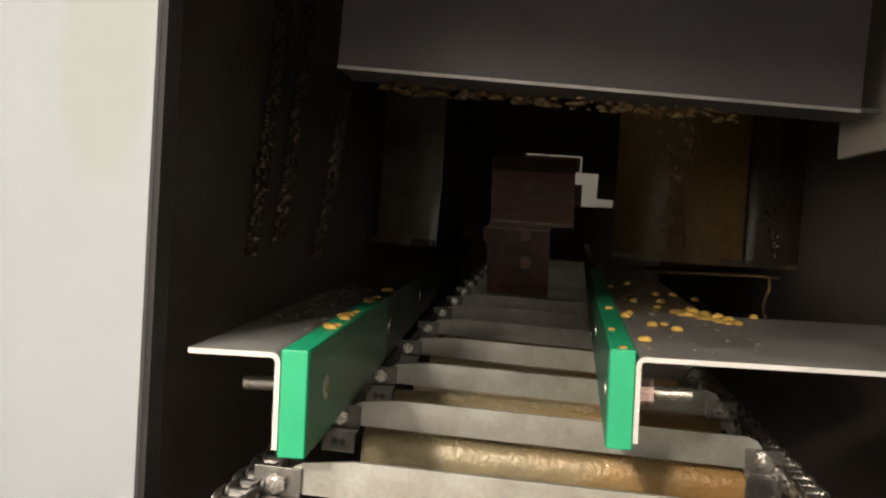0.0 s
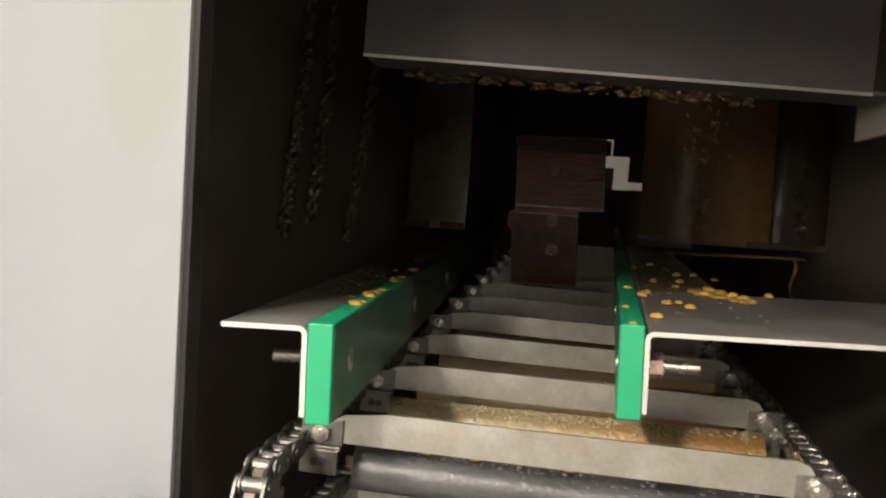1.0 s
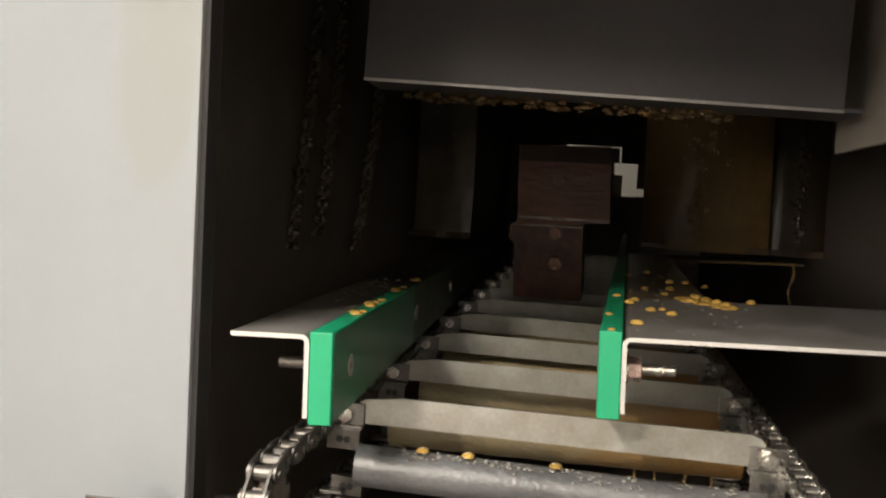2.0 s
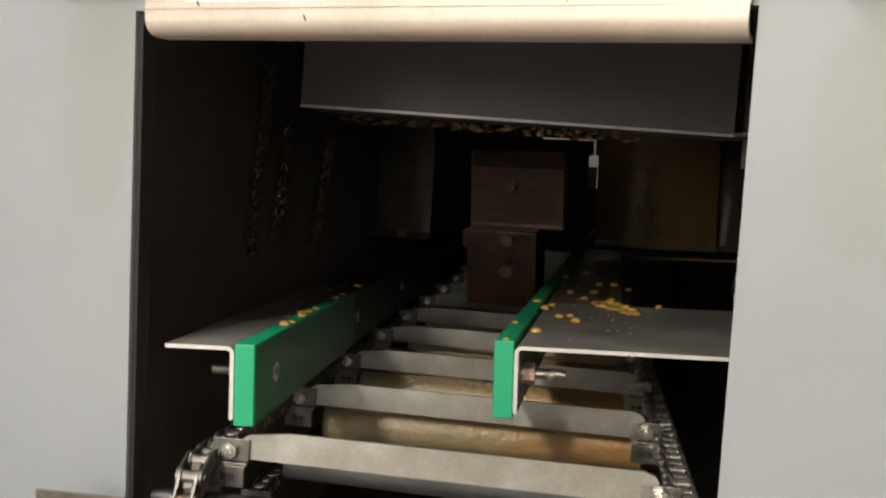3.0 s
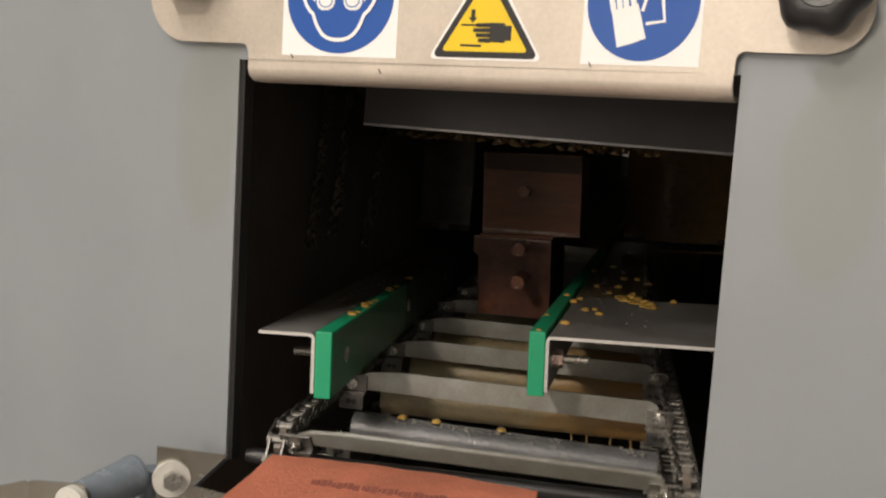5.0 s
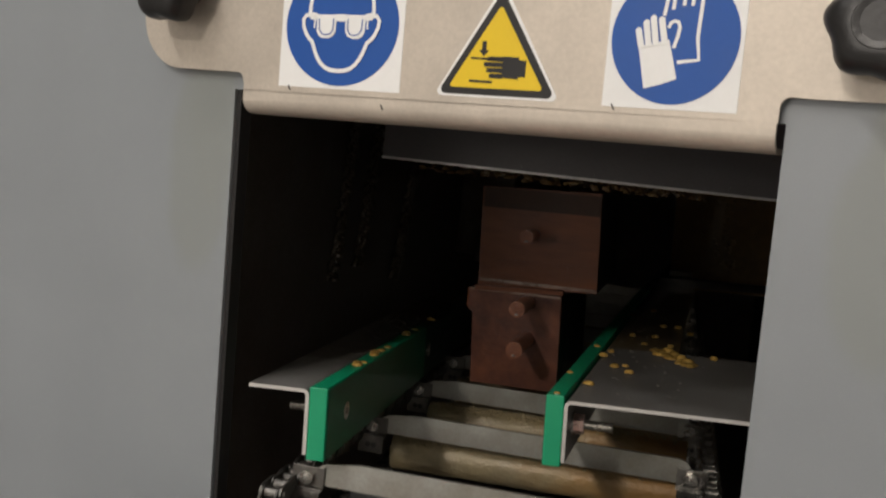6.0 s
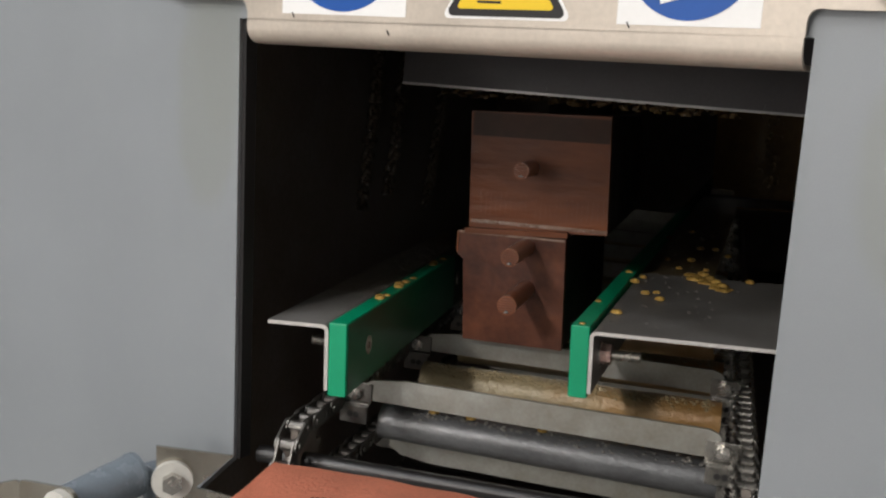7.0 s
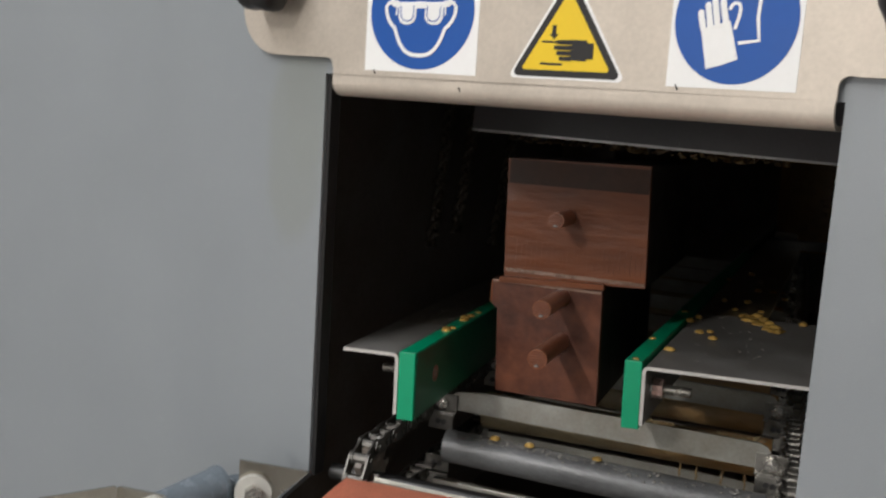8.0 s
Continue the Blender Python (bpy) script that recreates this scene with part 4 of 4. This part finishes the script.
def flight_master():
    f = thing("conveyor_flight", Matrix.Identity(4), "wet galvanised angle flight bridging the two chains", "conveyor flight", "conveyor flights")
    x0, x1 = 0.022, 0.318
    # upright web with rounded upper corners and a foot flange behind it
    pts = [(x0, 0.0), (x0, 0.0105), (x0 + 0.012, 0.0175), (x0 + 0.04, 0.0210), (x1 - 0.010, 0.0220), (x1 - 0.003, 0.0195), (x1, 0.0155), (x1, 0.0)]
    bm = prism(bmesh.new(), pts, 0, 0.003)
    part("web", bm, FLIGHT, f)
    part("foot", B((x0, 0.003, 0.0), (x1, 0.0062, 0.0025), 0.0005), FLIGHT, f, "wet foot flange")
    for sx, xc in ((-1, CHAIN_L + 0.016), (1, CHAIN_R - 0.016)):
        # Left brackets take the same shade-darkened steel as their chain
        steel = SHADED_CHAIN if sx < 0 else CHAIN
        bm = B((xc - 0.0135, -0.0024, -0.0015), (xc + 0.0135, -0.0002, 0.0145), 0.0005)
        box(bm, (xc - 0.0135, -0.0070, -0.0040), (xc + 0.0135, -0.0002, -0.0015), 0.0005)
        box(bm, (xc - 0.0120, -0.0072, -0.0190), (xc + 0.0120, -0.0050, -0.0038), 0.0005)
        part("bracket", bm, steel, f, "oily bent chain bracket")
        part("chain_tab", B((min(xc, xc + sx * 0.017), -0.0050, -0.0105), (max(xc, xc + sx * 0.017), 0.0075, -0.0082), 0.0004), steel, f, "bent tab to the chain")
        part("nut", hexa(bmesh.new(), (xc, -0.0024, 0.0065), (xc, -0.0078, 0.0065), 0.0058), BOLT, f, "bright hexagon nut")
        part("bolt_tip", cyl(bmesh.new(), (xc, -0.0076, 0.0065), (xc, -0.0100, 0.0065), 0.0030, 14), BOLT, f, smooth=True)
        slot = cyl(bmesh.new(), (xc - 0.0028, -0.0075, -0.0115), (xc - 0.0028, -0.0048, -0.0115), 0.0026, 14)
        cyl(slot, (xc + 0.0028, -0.0075, -0.0115), (xc + 0.0028, -0.0048, -0.0115), 0.0026, 14)
        part("bracket_slot", slot, INK, f, "dark adjusting slot")
    return f


def flights():
    first = flight_master()
    FLIGHTS.append((first, S_AT_START))
    for k in range(-13, 2):
        if k:
            FLIGHTS.append((copy_thing(first, Matrix.Identity(4)), S_AT_START + k * PITCH))


# ---- the block that is carried out ----
BLOCK_Z = 0.9668


def block():
    b = thing("stacked_block", Matrix.Translation((0, 1.2, BLOCK_Z)), "oily copper-brown stepped block with three projecting pegs on the conveyor", "machined block")
    ln = 0.30
    low = [(0.0635, 0), (0.1600, 0), (0.1560, 0.106), (0.0525, 0.105), (0.0535, 0.082), (0.0590, 0.078)]
    part("lower_body", prism(bmesh.new(), low, 0, 0.010), RUSTLOW, b, "mottled brown lower body")
    # Behind the brown front slab the shade is put into the colour
    part("lower_rear", prism(bmesh.new(), low, 0.010, ln), BLOCK_SHADE, b, "shaded rear of the lower body, painted near black")
    up = [(0.0620, 0.106), (0.1930, 0.1125), (0.1885, 0.221), (0.0575, 0.2185)]
    part("upper_body", prism(bmesh.new(), up, 0.004, 0.012), RUST, b, "banded copper-brown upper body")
    part("upper_rear", prism(bmesh.new(), up, 0.012, ln), BLOCK_SHADE, b, "shaded rear of the upper body, painted near black")
    part("ledge", prism(bmesh.new(), [(0.0600, 0.1035), (0.158, 0.1075), (0.1575, 0.1125), (0.060, 0.1085)], -0.004, 0.004), RUST, b, "projecting ledge between the bodies")
    for i in range(1, 26):
        x = 0.066 + 0.0048 * i
        part("groove", B((x, 0.0034 if i > 17 else 0.0037, 0.121 + 0.0006 * (i * 7 % 5)), (x + (0.0019 if i > 17 else 0.0013), 0.005, 0.140 + 0.0014 * (i * 3 % 4))), RUST, b)
    part("dark_band", B((0.0600, 0.0030, 0.196), (0.1888, 0.005, 0.2180)), BAND, b, "darker upper band")
    part("pale_band", B((0.0632, 0.0033, 0.1135), (0.1925, 0.005, 0.1168)), WORN, b, "worn paler lower edge")
    part("step_edge", B((0.0530, -0.0008, 0.1030), (0.1555, 0.002, 0.1052)), WORN, b, "rubbed wet upper edge of the lower body")
    part("worn_edge", B((0.0520, -0.0012, 0.0835), (0.0535, 0.012, 0.1045), 0.0004), PEG, b, "rubbed copper corner")
    for x, z, r, d in ((0.1185, 0.169, 0.0070, 0.044), (0.1200, 0.0955, 0.0080, 0.074), (0.1225, 0.055, 0.0084, 0.084)):
        e = Vector((x, -d, z))
        bm = cyl(bmesh.new(), (x, 0.006, z), e, r, 28)
        p = part("peg", bm, PEG, b, "round peg with ridged end", True)
        for k in range(-3, 4):
            w = math.sqrt(max(0, (r * 0.9) ** 2 - (k * r * 0.25) ** 2))
            part("end_ridge", B((e.x - w, e.y - 0.0008, e.z + k * r * 0.25 - 0.0006), (e.x + w, e.y + 0.0008, e.z + k * r * 0.25 + 0.0006)), RUSTLOW, p)
        # Small glossy bead shaped to give the peg end its highlight
        bm = bmesh.new()
        blob(bm, (x, -d - 0.0006, z - r * 0.72), r * 0.30, 0.7, random.Random(int(z * 900)))
        part("glint_bead", bm, CLEAR, p, "glossy bead added as the peg end's glint", True)
    return b


# ---- foam pad on the outfeed ----
def outfeed_tray():
    t = thing("outfeed_tray", Matrix.Identity(4), "plain steel outfeed tray under the foam pad", "tray")
    bm = B((0.035, -0.235, -0.003), (0.215, -0.05, 0.0), 0.0008)
    bmesh.ops.transform(bm, matrix=Matrix.Translation((0, 0, 0.9280)) @ Matrix.Rotation(0.235, 4, "X"), verts=bm.verts[:])
    part("sheet", bm, SHEET, t)
    for x in (0.05, 0.19):
        part("leg", B((x, -0.225, 0.0), (x + 0.02, -0.205, 0.874), 0.002), SHEET, t)


def tilted(bm):
    """Lay a flat piece on the sloping pad."""
    bmesh.ops.transform(bm, matrix=Matrix.Rotation(0.215, 4, "X"), verts=bm.verts[:])
    return bm


def foam_pad():
    m = Matrix.Translation((0.020, -0.032, 0.9445))
    p = thing("foam_pad", m, "orange-red foam pad with faded black print at the outfeed", "foam pad")
    bm = bmesh.new()
    nx, ny = 24, 16
    rows = []
    w, d = 0.205, 0.22
    for j in range(ny + 1):
        row = []
        for i in range(nx + 1):
            u, v = i / nx, j / ny
            x, y = w * u, -d * v
            edge = min(1, min(u, 1 - u) * 14, v * 12, 1)
            z = 0.003 * edge - 0.048 * v - 0.006 * v * v + 0.0015 * noise.noise(Vector((u * 5, v * 5, 2))) - 0.012 * (u - 0.35) ** 2
            x += -0.04 * v * (1 - u) + 0.003 * noise.noise(Vector((v * 6, u * 2, 1)))
            row.append(bm.verts.new((x, y + 0.002 * noise.noise(Vector((u * 6, 3, 1))), z)))
        rows.append(row)
    for a, b in zip(rows, rows[1:]):
        for i in range(nx):
            bm.faces.new((a[i], a[i + 1], b[i + 1], b[i]))
    bmesh.ops.solidify(bm, geom=bm.faces[:], thickness=0.022)
    part("foam", bm, ORANGE, p, smooth=True)
    x = 0.045
    for i in range(34):
        wd = 0.0022 + 0.0011 * ((i * 7) % 3)
        part("faded_print", tilted(B((x, -0.0425 - 0.0007 * (i % 3), -0.0020), (x + wd, -0.0375 + 0.0008 * (i * 5 % 4), 0.0038 - 0.00005 * i))), PRINT, p, "faded black printed mark")
        x += wd + 0.0007 + (0.0015 if i % 9 == 8 else 0)
    return p


workshop()
front_panel()
sign_plate()
knobs()
signs()
plate_marks()
corner_fittings()
tunnel()
curtain_strip(0.388, 1.30, 0.225, 1.05, 1.75, 0.02, CURTAIN, "brown greasy hanging curtain strip with a wet streak", streak=0.22, seed=3)
curtain_strip(0.56, 1.33, 0.11, 1.05, 1.75, 0.01, REAR, "dark greasy hanging curtain strip", streak=0.16, seed=5)
curtain_strip(-0.075, 1.15, 0.11, 1.05, 1.75, 0.015, GREYSTRIP, "smeared grey-brown hanging curtain strip", yaw=-0.3, seed=7)
drip_column(-0.107, 0.80, 1.035, 1.45, -0.030, 3, "ropy dark wet grease run")
drip_column(-0.143, 0.60, 1.045, 1.45, -0.022, 6, "ropy dark wet grease run")
drip_column(-0.136, 0.68, 1.06, 1.45, -0.020, 9, "ropy dark wet grease run")
guide(-1)
guide(1)
drops()
puddle()
cross_tube()
wet_deck()
chains()
flights()
BLOCK = block()
outfeed_tray()
foam_pad()


def motions():
    times = [0.2 * i for i in range(41)]
    for ob, s0 in LINKS:
        rows = []
        for t in times:
            y, z, a = along(s0 + LINK / 2 + run(t))
            rows.append((t, pose(0, y, z, a)))
        walk(ob, rows)
    for ob, s0 in FLIGHTS:
        rows = []
        for t in times:
            y, z, a = along(s0 + run(t))
            rows.append((t, pose(0, y, z - 0.0005, a, 0.9)))
        walk(ob, rows)
    ways = ((0, 0.007, 1.10), (1, 0.011, 0.98), (2.5, 0.026, 0.835), (3.0, 0.033, 0.79), (3.5, 0.031, 0.735), (4.5, 0.028, 0.645), (5.5, 0.018, 0.49), (6.5, 0.010, 0.335), (7, 0.008, 0.27), (8, 0.004, 0.186))
    walk(BLOCK, [(t, pose(x, y, BLOCK_Z + 0.0008 + INCLINE * (y - 0.075))) for t, x, y in ways])


motions()
